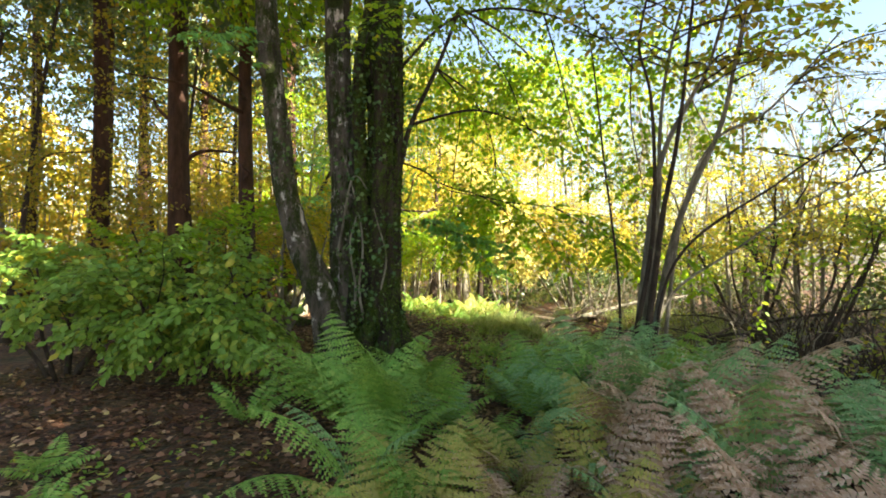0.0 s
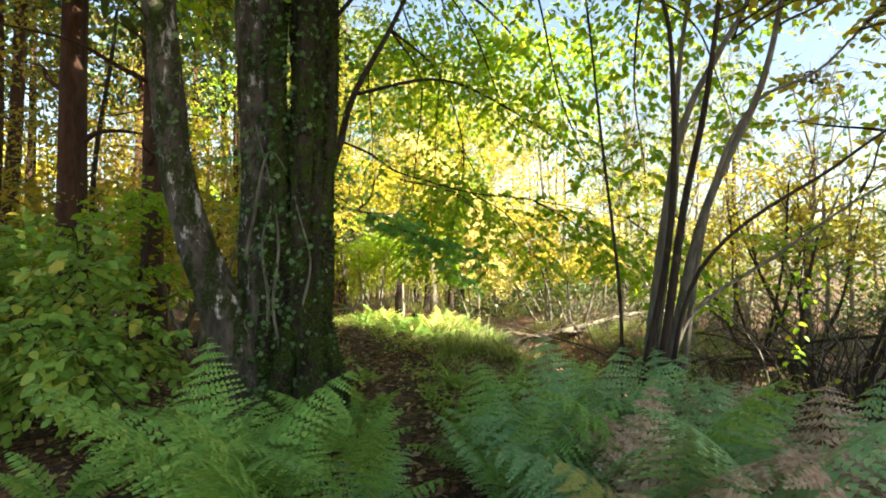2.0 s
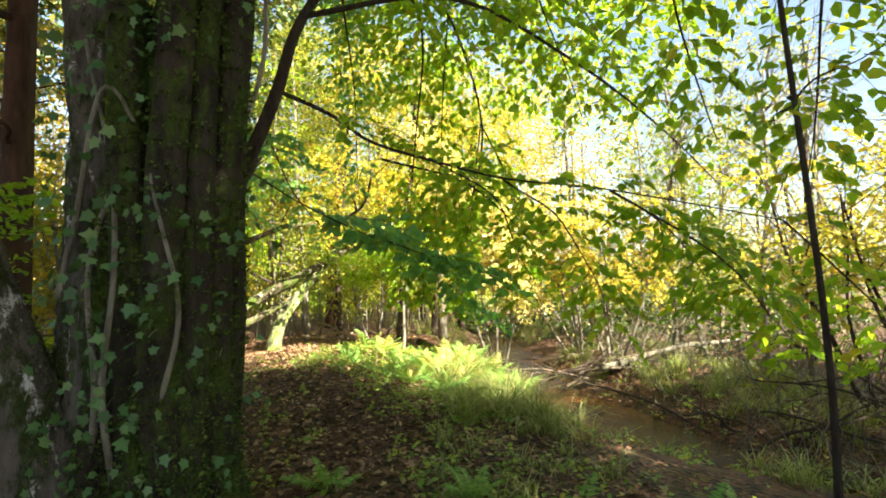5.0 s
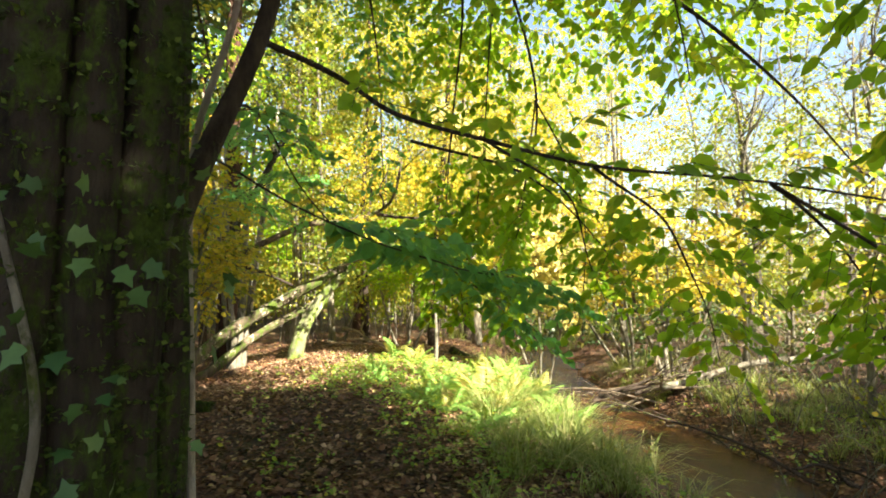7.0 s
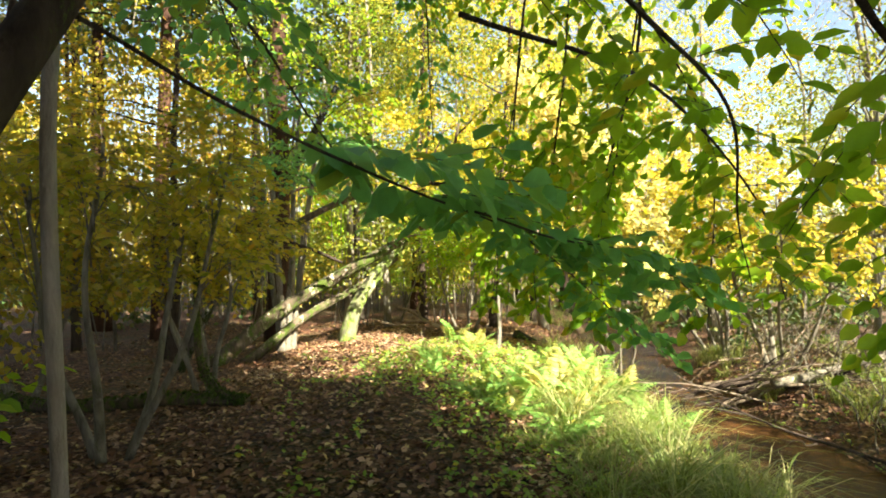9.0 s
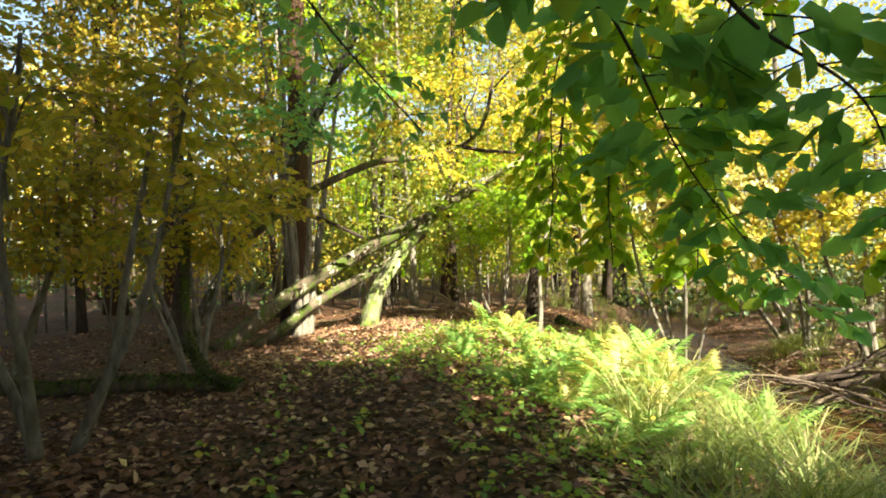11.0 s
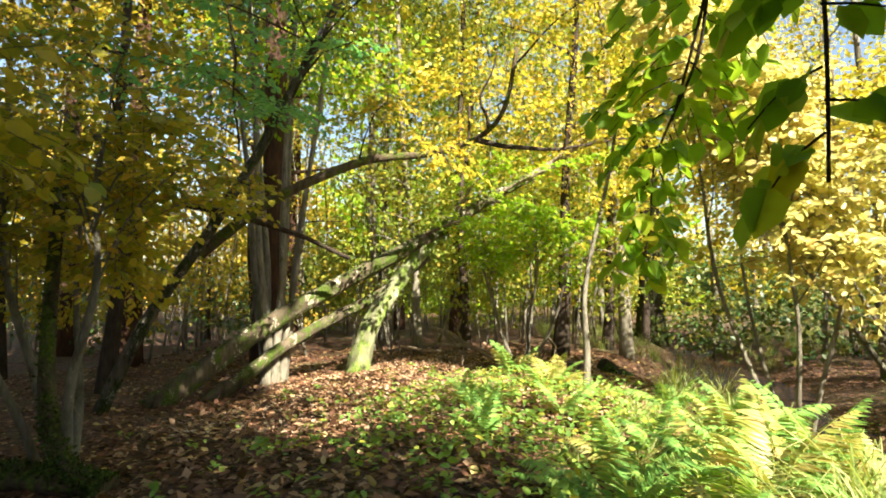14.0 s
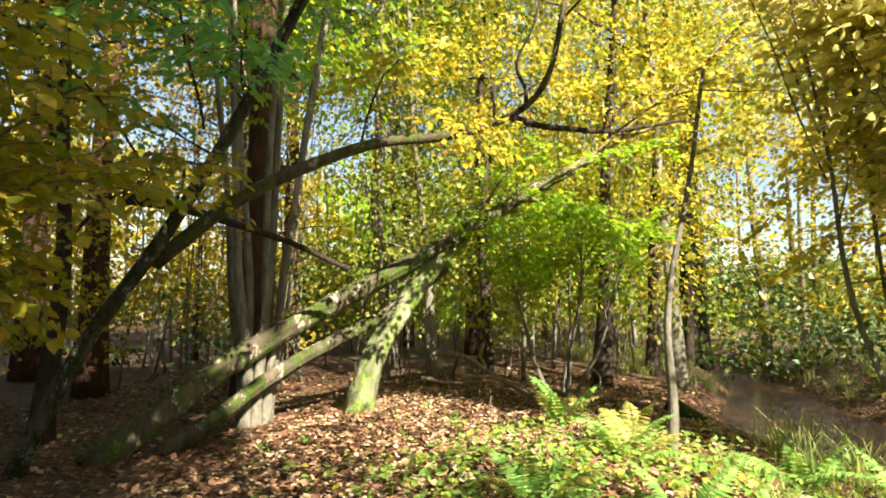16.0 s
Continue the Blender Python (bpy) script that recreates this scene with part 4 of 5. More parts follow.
def wood_tree(x, y, mat, h, n, low, spread=1.7):
    n, spread = int(n * 3.9), spread * 1.3
    crowns = [((rng.normal(0, 0.6), rng.normal(0, 0.6), low + (h - low) * u), (spread * rng.uniform(0.8, 1.2), spread * rng.uniform(0.8, 1.2), (h - low) * 0.24), n // 3) for u in (0.15, 0.5, 0.85)]
    tree(x, y, h, rng.uniform(0.06, 0.14), BARK_HAZEL if rng.random() < 0.6 else BARK_DARK, mat, crowns, LAB[mat], (rng.normal(0, 0.5), rng.normal(0, 0.5)), "woodland trees", 5, 0.088)


for x, y in ((-8.5, 10.5), (-10.5, 11.5), (-6.5, 16.5), (-9, 17), (-12.5, 15.5), (-7, 21), (-10, 23.5), (-6.0, 12.2)):
    wood_tree(x, y, LEAF_ORANGE, rng.uniform(6, 8), 1700, 1.2)
for x, y in ((-4.5, 21.5), (-2.6, 22.5), (-1.2, 24.5), (0.6, 22.8), (-3.6, 27), (0.2, 28), (-5.5, 25), (1.8, 30), (-1.8, 31), (-6.5, 32), (-2.3, 21.2), (-3.1, 20.4)):
    wood_tree(x, y, LEAF_LIME if int(abs(x) * 10) % 4 == 0 else LEAF_OLIVE, rng.uniform(8, 11), 2100, 1.4, 1.8)
for x, y in ((-0.4, 21.0), (4.9, 20.5), (5.8, 23.5), (7.4, 18), (9.5, 23)):
    wood_tree(x, y, LEAF_OLIVE if x > 5 else LEAF_YELLOW, rng.uniform(7, 10), 2200, 1.6, 1.9)
for x, y in ((0.9, 21.6), (1.7, 25.0), (-0.6, 26.0), (0.9, 28.5)):
    wood_tree(x, y, LEAF_YELLOW, rng.uniform(9, 11), 1700, 3.4, 1.7)
for x, y in ((4.0, 27.0), (5.6, 29.0)):
    wood_tree(x, y, LEAF_YELLOW, rng.uniform(11, 12.5), 1200, 6.0, 1.7)
for x, y in ((9.5, 17), (11.5, 20), (11.5, 13.5), (14.5, 15), (13, 8), (16, 11)):
    wood_tree(x, y, LEAF_OLIVE, rng.uniform(5, 7), 420, 1.2, 1.9)

tree(2.05, 26.0, 9.0, 0.36, BARK_OAK, LEAF_LIME, [((0, 0, 7), (2.6, 2.2, 2.2), 2000)], "stout dark old tree beyond the stream", (0.2, 0), branches=6)


# Out-of-view trees, added so their crowns shade the foreground and the far bank
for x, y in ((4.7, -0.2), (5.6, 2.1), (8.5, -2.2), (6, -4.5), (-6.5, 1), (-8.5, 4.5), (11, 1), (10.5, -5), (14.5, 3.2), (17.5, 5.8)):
    tree(x, y, 12, 0.16, BARK_OAK, LEAF_CONIFER, [((0, 0, 9.0), (3.2, 3.2, 2.6), 5400)], "unseen tall leafy tree added for shade beside the start of the walk", (0, 0), "woodland trees", 5, 0.34)

# Unseen tree, added to keep sun off the ground left of the path
tree(5.5, 3.4, 11, 0.14, BARK_OAK, LEAF_CONIFER, [((0.1, -0.1, 9.1), (1.6, 1.6, 1.5), 3200), ((-0.9, 1.9, 9.2), (1.3, 1.2, 1.2), 2000)], "unseen tall leafy tree added for shade beside the path", (0, 0), "woodland trees", 3, 0.24)

# bare twiggy trees on the bright side
def bare_tree(x, y, h):
    z = gz(x, y)
    t = thing("bare_tree", (x, y, z), "leafless grey tree with fine twigs", "tree", "bare trees")
    part("trunk", tube([(x, y, z - 0.1), (x + 0.1, y, z + h * 0.5), (x + rng.normal(0, 0.4), y, z + h)], 0.055, 0.015, 8, 8, 0.08), BARK_HAZEL, t, "", True)
    for _ in range(22):
        u = rng.uniform(0.12, 0.97)
        at = np.array([x + 0.1 * u, y, z + h * u])
        d = unit(np.array([rng.normal(0, 1), rng.normal(0, 1), rng.uniform(0.3, 1.2)]))
        ln = rng.uniform(0.8, 1.9) * (1.2 - 0.6 * u)
        pcs = [tube([at, at + d * ln * 0.5, at + d * ln + [0, 0, 0.2]], 0.022, 0.004, 5, 4, 0.03)]
        for _ in range(10):
            a2 = at + d * ln * rng.uniform(0.3, 1.0)
            d2 = unit(d + rng.normal(0, 0.6, 3))
            pcs.append(tube([a2, a2 + d2 * rng.uniform(0.3, 0.8)], 0.005, 0.002, 3, 2))
        part("branch", merge(pcs), BARK_HAZEL, t, "", True)


for x, y, h in ((6.2, 13.5, 5.5), (7.6, 15.8, 6.5), (9.2, 13.2, 6), (6.6, 17.6, 7), (10.2, 17.5, 7), (7.2, 11.0, 5), (8.6, 10.2, 5.5), (10.6, 14.2, 6.5), (12.2, 11.5, 6.5), (11.6, 17.0, 7), (9.4, 8.8, 5.5), (13.6, 13.4, 7), (5.8, 16.2, 8), (6.8, 20.5, 9), (8.2, 18.6, 8.5), (9.8, 21.5, 9), (5.0, 23.0, 9), (7.6, 14.4, 7.5), (11.0, 19.0, 8.5)):
    bare_tree(x, y, h)

# thickets that close the view between the trunks
def thicket(spots, n, size, low=0.2, high=1.6):
    return join_leaves([leaf_cloud((x, y, gz(x, y) + rng.uniform(low, high)), (1.5, 1.3, 0.8), n, size, 14, 0.45) for x, y in spots])


def ring(a0, a1, r0, r1, n):
    out = []
    for _ in range(n):
        a, rad = radians(rng.uniform(a0, a1)), rng.uniform(r0, r1)
        x, y = rad * math.sin(a), 10 + rad * math.cos(a)
        if stream_distance(np.array([x]), np.array([y]))[0] > 2.0 or y > 24:
            out.append((x, y))
    return out


tagged(new("thicket", mesh_of("thicket", thicket(ring(-100, -28, 14, 30, 60), 320, 0.15), LEAF_CONIFER)), "dark olive undergrowth between distant conifers", "thicket", kind="stuff")
tagged(new("thicket", mesh_of("thicket", thicket(ring(-28, 10, 16, 30, 60), 380, 0.15, 0.6, 2.4), LEAF_OLIVE)), "olive undergrowth deep in the wood", "thicket", kind="stuff")
tagged(new("thicket", mesh_of("thicket", thicket(ring(14, 100, 8.5, 26, 80), 260, 0.12, 0.0, 1.2), LEAF_CONIFER)), "rusty and olive scrub beyond the stream", "thicket", kind="stuff")


tagged(new("thicket", mesh_of("thicket", thicket(ring(21, 72, 12, 24, 36), 260, 0.11, 1.0, 3.6), LEAF_OLIVE)), "tall dull olive scrub beyond the stream", "thicket", kind="stuff")
tagged(new("thicket", mesh_of("thicket", thicket(ring(4, 42, 13, 24, 24), 300, 0.14, 0.0, 0.9), LEAF_CONIFER)), "dull green scrub beyond the bend of the stream", "thicket", kind="stuff")


def young_tree(x, y):
    h = rng.uniform(5, 10)
    g = tube([(x, y, gz(x, y) - 0.1), (x + rng.normal(0, 0.3), y, h * 0.5), (x + rng.normal(0, 0.6), y, h)], rng.uniform(0.015, 0.045), 0.01, 5, 4, 0.06)
    ob = new("young_tree", mesh_of("young_tree", g, BARK_HAZEL, (x, y, gz(x, y)), True))
    ob.location = (x, y, gz(x, y))
    tagged(ob, "thin pale young trunk crowding the wood", "young tree", "young trees")


for x, y in ring(-80, 8, 11, 26, 220):
    young_tree(x, y)


def scrub_twigs(spots):
    pcs = []
    for x, y in spots:
        a, ln = rng.uniform(0, 6.28), rng.uniform(0.5, 1.5)
        z = gz(x, y)
        pcs.append(tube([(x, y, z - 0.05), (x + 0.3 * ln * math.cos(a), y + 0.3 * ln * math.sin(a), z + 0.6 * ln), (x + 0.7 * ln * math.cos(a), y + 0.7 * ln * math.sin(a), z + ln * rng.uniform(0.5, 1.1))], 0.010, 0.003, 4, 4, 0.05))
    return merge(pcs)


tagged(new("scrub", mesh_of("scrub", scrub_twigs([(rng.uniform(4.2, 11), rng.uniform(6.5, 20)) for _ in range(600)]), BARK_HAZEL, smooth=True)), "dry tangled grey-brown stems beyond the stream", "scrub", kind="stuff")

# far woods all round
def far_woods():
    pcs = []
    for k in range(150):
        a = 2 * math.pi * k / 150 + rng.normal(0, 0.01)
        rad = rng.uniform(36, 56)
        x, y = rad * math.sin(a), 10 + rad * math.cos(a)
        h = rng.uniform(8, 13)
        pcs.append(tube([(x, y, gz(x, y) - 0.2), (x, y, h)], rng.uniform(0.12, 0.25), 0.06, 6, 3, 0.1))
    return merge(pcs)


def far_leaves(a0, a1, n, top=9.5):
    lv = []
    for _ in range(n):
        a = radians(rng.uniform(a0, a1))
        rad = rng.uniform(32, 50)
        x, y = rad * math.sin(a), 10 + rad * math.cos(a)
        lv.append(leaf_cloud((x, y, gz(x, y) + 0.6 + top * rng.random() ** 1.3), (3.4, 3.4, 2.0), 430, 0.42, 14, 1.0))
    return join_leaves(lv)


tagged(new("far_woods", mesh_of("far_woods", far_woods(), BARK_PINE, smooth=True)), "distant dark tree trunks of the surrounding woodland", "woods", kind="stuff")
tagged(new("far_foliage", mesh_of("far_foliage", far_leaves(-95, -22, 100), LEAF_ORANGE)), "distant amber foliage of the surrounding woodland", "woods", kind="stuff")
tagged(new("far_foliage", mesh_of("far_foliage", far_leaves(-24, 7, 80), LEAF_LIME)), "distant lime-green foliage of the surrounding woodland", "woods", kind="stuff")
tagged(new("far_foliage", mesh_of("far_foliage", far_leaves(5, 34, 26, 2.2), LEAF_CONIFER)), "low dark green scrub far beyond the stream", "woods", kind="stuff")
tagged(new("far_foliage", mesh_of("far_foliage", far_leaves(30, 95, 18), LEAF_ORANGE)), "distant thin golden foliage of the surrounding woodland", "woods", kind="stuff")
tagged(new("far_foliage", mesh_of("far_foliage", far_leaves(95, 265, 34), LEAF_CONIFER)), "distant dark green foliage of the surrounding woodland", "woods", kind="stuff")


# ---- dead wood on the ground ----
def dead_branch(a, b, r, label, forks=4, mat=DEADWOOD, sag=0.06, name="fallen_branch"):
    a, b = np.array(a, float), np.array(b, float)
    t = thing(name, tuple(a), label, "branch", "fallen branches")
    part("limb", tube([a, (a + b) / 2 + [0, 0, sag], b], r, r * 0.4, 8, 8, 0.04), mat, t, "", True)
    for _ in range(forks):
        at = a + (b - a) * rng.uniform(0.2, 0.9)
        d = unit(unit(b - a) + rng.normal(0, 0.6, 3) + [0, 0, 0.25])
        ln = np.linalg.norm(b - a) * rng.uniform(0.2, 0.45)
        part("fork", tube([at, at + d * ln * 0.5, at + d * ln + [0, 0, -0.04]], r * 0.4, r * 0.12, 5, 4, 0.03), mat, t, "", True)
    return t


def on(x, y, up=0.0):
    return (x, y, gz(x, y) + up)


for a, b, r in ((on(-2.7, 19.8, 0.5), on(-1.2, 18.4, 0.06), 0.05), (on(-2.4, 19.0, 0.3), on(-0.8, 17.9, 0.05), 0.035), (on(-2.9, 19.0, 0.25), on(-1.6, 18.9, 0.05), 0.03), (on(-1.3, 19.2, 0.08), on(0.2, 18.0, 0.05), 0.04), (on(-2.2, 20.0, 0.6), on(-2.0, 18.6, 0.05), 0.03), (on(-0.6, 20.5, 0.4), on(-0.4, 18.9, 0.05), 0.02)):
    dead_branch(a, b, r, "bleached fallen branch lying on brown leaves")
dead_branch(on(0.2, 18.0, 0.1), on(1.7, 19.4, 0.1), 0.13, "dark rotten log beside the stream", 1, BARK_OAK, 0.08, "log")
dead_branch(on(3.9, 15.2, 0.35), on(7.2, 15.9, 0.6), 0.075, "grey fallen log across the stream bank", 3, BARK_HAZEL, 0.05, "log")
for k in range(26):
    x, y = rng.uniform(4.2, 8.2), rng.uniform(8.2, 11.8)
    a = rng.uniform(0, 6.28)
    ln = rng.uniform(1.0, 2.4)
    dead_branch(on(x, y, rng.uniform(0.05, 0.7)), on(x + ln * math.cos(a), y + ln * math.sin(a), rng.uniform(0.2, 1.2)), rng.uniform(0.012, 0.03), "dark bare branch in a tangled brush heap", 5, BARK_DARK)
for k in range(14):
    x, y = rng.uniform(3.6, 5.6), rng.uniform(14.6, 17.0)
    a = rng.uniform(0, 6.28)
    ln = rng.uniform(0.9, 2.0)
    dead_branch(on(x, y, rng.uniform(0.05, 0.5)), on(x + ln * math.cos(a), y + ln * math.sin(a), rng.uniform(0.2, 1.3)), rng.uniform(0.01, 0.022), "pale dead branch on the far stream bank", 5)


for k in range(14):
    x, y = rng.uniform(2.6, 3.6), rng.uniform(15.2, 16.0)
    dead_branch(on(x, y, rng.uniform(0.2, 0.5)), on(x + rng.uniform(1.4, 2.8), y + rng.normal(0, 0.4), rng.uniform(0.05, 0.35)), rng.uniform(0.015, 0.04), "dark dead branch lying across the stream", 3, BARK_DARK if k % 3 else DEADWOOD)

fallen = thing("fallen_tree", on(-3.1, 12.9), "mossy fallen trunk with a stem curving up from it", "tree")
g = tube([on(-7.2, 13.3, 0.06), on(-5.6, 13.0, 0.08), on(-4.2, 12.95, 0.07), on(-3.0, 12.9, 0.05)], 0.10, 0.07, 20, 12, 0.05, 0.02, ridge=0.08)
s = part("trunk", g, BARK_MOSS, fallen, "", True)
tagged(part("moss", leaves(*tufts(g, 20, 2500, (0, 0, 1), 0.03), False, -1), MOSS, s), kind="stuff")
g = tube([on(-3.0, 12.9, 0.03), (-3.4, 13.0, 0.22), (-3.75, 13.15, 0.6), (-3.9, 13.25, 1.3), (-3.95, 13.4, 2.6)], 0.085, 0.035, 18, 12, 0.02, 0.02, ridge=0.08)
s = part("stem", g, BARK_MOSS, fallen, "", True)
tagged(part("moss", leaves(*tufts(g, 18, 1800, (0.2, -0.6, 0.6), 0.028), False, -1), MOSS, s), kind="stuff")

# ---- ferns ----
def frond_geo(L, elev, bend, fine):
    """A fern frond from its foot at the origin along +y: stalk and toothed pinnae."""
    n = 20
    u = np.linspace(0, 1, 40)
    ang = elev - bend * u**1.3
    p = np.cumsum(np.stack([0.04 * np.sin(u * 4 + elev), np.cos(ang), np.sin(ang)], 1) * L / 39, 0)
    p -= p[0]
    pcs = [tube(p[::6], 0.005, 0.0012, 4, 2)]
    for i in range(n):
        w = 0.2 + 0.8 * i / n
        j = min(int(w * 39), 38)
        at, t = p[j], unit(p[j + 1] - p[j])
        prof = (min(1.0, (w - 0.12) / 0.22)) * (1 - ((w - 0.2) / 0.82) ** 1.7)
        ln = 0.25 * L * max(prof, 0.06)
        for sgn in (-1, 1):
            nrm = unit(np.cross(np.array([1.0, 0, 0]), t))
            d = unit(np.array([sgn * 1.0, 0, 0]) + 0.38 * t - 0.32 * nrm + rng.normal(0, 0.07, 3))
            ax = unit(np.cross(nrm, d))
            wd = min(0.025 * L, ln * 0.32)
            if fine:
                K = 7
                V, F = [], []
                for k in range(K):
                    s0, s1 = k / K, (k + 0.97) / K
                    c0, c1 = at + d * ln * s0 - nrm * 0.22 * ln * s0**2, at + d * ln * s1 - nrm * 0.22 * ln * s1**2
                    tip = (c0 + c1) / 2 + d * ln * 0.07
                    ww = wd * (1 - 0.85 * s0)
                    for q in (-1, 1):
                        b = len(V)
                        V += [c0, c1, tip + ax * q * ww + d * ln * 0.02, tip + ax * q * ww * 0.85 - d * ln * 0.05]
                        F.append((b, b + 1, b + 2, b + 3))
                pcs.append((V, F))
            else:
                V = [at, at + d * ln * 0.25 + ax * wd, at + d * ln * 0.65 + ax * wd * 0.55, at + d * ln - nrm * 0.1 * ln, at + d * ln * 0.65 - ax * wd * 0.55, at + d * ln * 0.25 - ax * wd]
                pcs.append((V, [(0, 1, 2, 3), (0, 3, 4, 5)]))
    return merge(pcs)


FRONDS = {}
for fine in (True, False):
    shapes = [frond_geo(1.05, 1.2, 1.15, fine), frond_geo(1.05, 1.0, 1.2, fine), frond_geo(1.05, 1.3, 0.95, fine)]
    for mi, mat in enumerate(FERN_MATS):
        FRONDS[fine, mi] = [mesh_of("frond", s, mat) for s in shapes]
FERN_LABELS = ["lush green arching fern", "blue-green arching fern with dewy fronds", "yellowing fern with drooping fronds", "withered tan fern with curled fronds"]


def fern(x, y, scale, tones, n=8, fine=True, turn=None):
    t = thing("fern", on(x, y, -0.02), FERN_LABELS[tones[0]] + " on the woodland floor", "fern", "ferns")
    a0 = rng.uniform(0, 6.28)
    for k in range(n):
        mi = tones[k % len(tones)]
        ob = new("frond", FRONDS[fine, mi][int(rng.integers(3))])
        ob.parent = t
        a = a0 + k * 6.283 / n + rng.normal(0, 0.25) if turn is None else turn + rng.normal(0, 0.7)
        s = scale * rng.uniform(0.75, 1.15)
        if not off_path(np.array([[x - q * s * math.sin(a), y + q * s * math.cos(a)] for q in (0.3, 0.5, 0.75)]), 0.3).all():
            s = min(s, 0.66)
        ob.matrix_basis = Matrix.LocRotScale((0.03 * math.cos(a), 0.03 * math.sin(a), 0), Euler((rng.normal(0, 0.12), rng.normal(0, 0.15), a)), (s, s, s))
    return t


for x, y, s, tones in ((-0.55, 3.5, 1.0, (0, 0, 1)), (-0.1, 2.2, 0.95, (2, 0, 3)), (0.55, 2.3, 0.95, (3, 2)), (1.05, 2.8, 1.05, (3, 1, 3)), (1.55, 2.3, 1.1, (3, 2, 3)), (1.9, 3.2, 1.15, (3, 1)), (1.35, 3.7, 1.1, (2, 1, 3)), (-0.1, 3.2, 0.9, (2, 0)), (0.65, 3.8, 0.8, (2, 1)), (-0.35, 4.4, 1.25, (0,)), (-0.9, 4.9, 1.2, (0,)), (0.0, 4.9, 0.85, (0, 1)), (1.35, 4.55, 1.25, (1,)), (1.7, 4.7, 1.35, (1, 0)), (2.3, 4.4, 1.3, (3, 1)), (-0.45, 5.3, 1.1, (0,)), (0.95, 5.6, 1.2, (1, 0)), (-0.6, 1.7, 0.8, (0, 2)), (0.1, 1.4, 0.8, (2, 3)), (0.8, 1.5, 0.9, (3,)), (1.4, 1.3, 1.0, (3, 2)), (2.1, 2.0, 1.05, (3, 3, 1)), (-0.2, 5.9, 0.9, (0,)), (0.75, 5.8, 0.75, (1, 0)), (2.6, 3.3, 1.1, (3, 1)), (2.9, 2.3, 1.1, (3,)), (-1.2, 5.9, 0.7, (0,)), (1.4, 5.4, 1.2, (1,)), (-0.3, 6.7, 0.55, (0,)), (2.5, 2.7, 1.2, (3, 1)), (1.15, 4.15, 1.15, (3, 1)), (-0.15, 1.2, 0.75, (2, 3)), (0.95, 3.3, 0.95, (3, 2)), (3.1, 3.4, 1.2, (1, 3)), (1.65, 6.1, 1.1, (1, 0)), (2.1, 5.4, 1.25, (1,)), (2.6, 5.5, 1.1, (1, 3)), (0.2, 2.6, 0.8, (2, 3)), (1.7, 1.7, 1.05, (3, 2)), (0.45, 1.75, 0.85, (3,)), (-0.3, 2.9, 0.85, (2,)), (1.4, 4.9, 1.3, (1,)), (1.6, 4.1, 1.35, (1, 3)), (0.85, 5.0, 1.0, (1, 0)), (2.0, 4.0, 1.3, (1, 3)), (0.3, 2.1, 0.6, (3, 2)), (0.4, 2.9, 0.6, (2, 3)), (0.45, 3.6, 0.6, (2, 3)), (0.15, 1.0, 0.5, (3, 2)), (0.35, 4.3, 0.55, (0,)), (1.2, 2.1, 0.9, (3,))):
    fern(x, y, s, tones)
for x, y, s, tones in ((1.0, 13.0, 0.62, (0, 2)), (1.45, 13.5, 0.7, (0, 0, 2)), (1.7, 12.6, 0.6, (0,)), (-0.35, 14.6, 0.42, (0, 2)), (0.25, 13.9, 0.5, (0,)), (0.85, 14.4, 0.75, (2, 0)), (-0.45, 16.0, 0.5, (0, 2)), (0.7, 16.0, 0.6, (0,)), (3.3, 5.0, 1.0, (1,)), (3.2, 4.0, 1.0, (3, 1)), (0.5, 13.6, 0.5, (0, 2)), (2.9, 6.7, 0.9, (1,)), (1.8, 7.2, 0.8, (0,)), (-0.9, 13.9, 0.4, (0,)), (-0.15, 7.3, 0.5, (0,)), (-1.6, 6.5, 0.55, (0,)), (0.95, 6.6, 0.7, (0, 1)), (1.3, 7.7, 0.6, (0,)), (-0.35, 8.7, 0.4, (0,)), (0.75, 8.6, 0.45, (0,)), (-1.05, 14.6, 0.45, (0, 2)), (-0.5, 15.6, 0.5, (0, 2)), (-0.95, 16.9, 0.6, (0, 2)), (1.2, 15.6, 0.6, (0,)), (-1.9, 5.2, 0.6, (0,)), (-2.3, 3.0, 0.45, (0,)), (-1.5, 2.3, 0.45, (0,)), (-2.8, 3.8, 0.4, (0,)), (0.45, 12.9, 0.7, (0, 2)), (-0.1, 12.75, 0.55, (0,)), (0.2, 12.2, 0.45, (0, 0, 2)), (0.75, 12.2, 0.5, (0, 2)), (0.0, 13.3, 0.5, (0, 2)), (0.65, 13.2, 0.8, (2, 0)), (1.15, 13.9, 0.75, (2, 0)), (0.65, 11.6, 0.45, (0,)), (0.9, 12.6, 0.6, (2, 0))):
    fern(x, y, s, tones, 7, False)


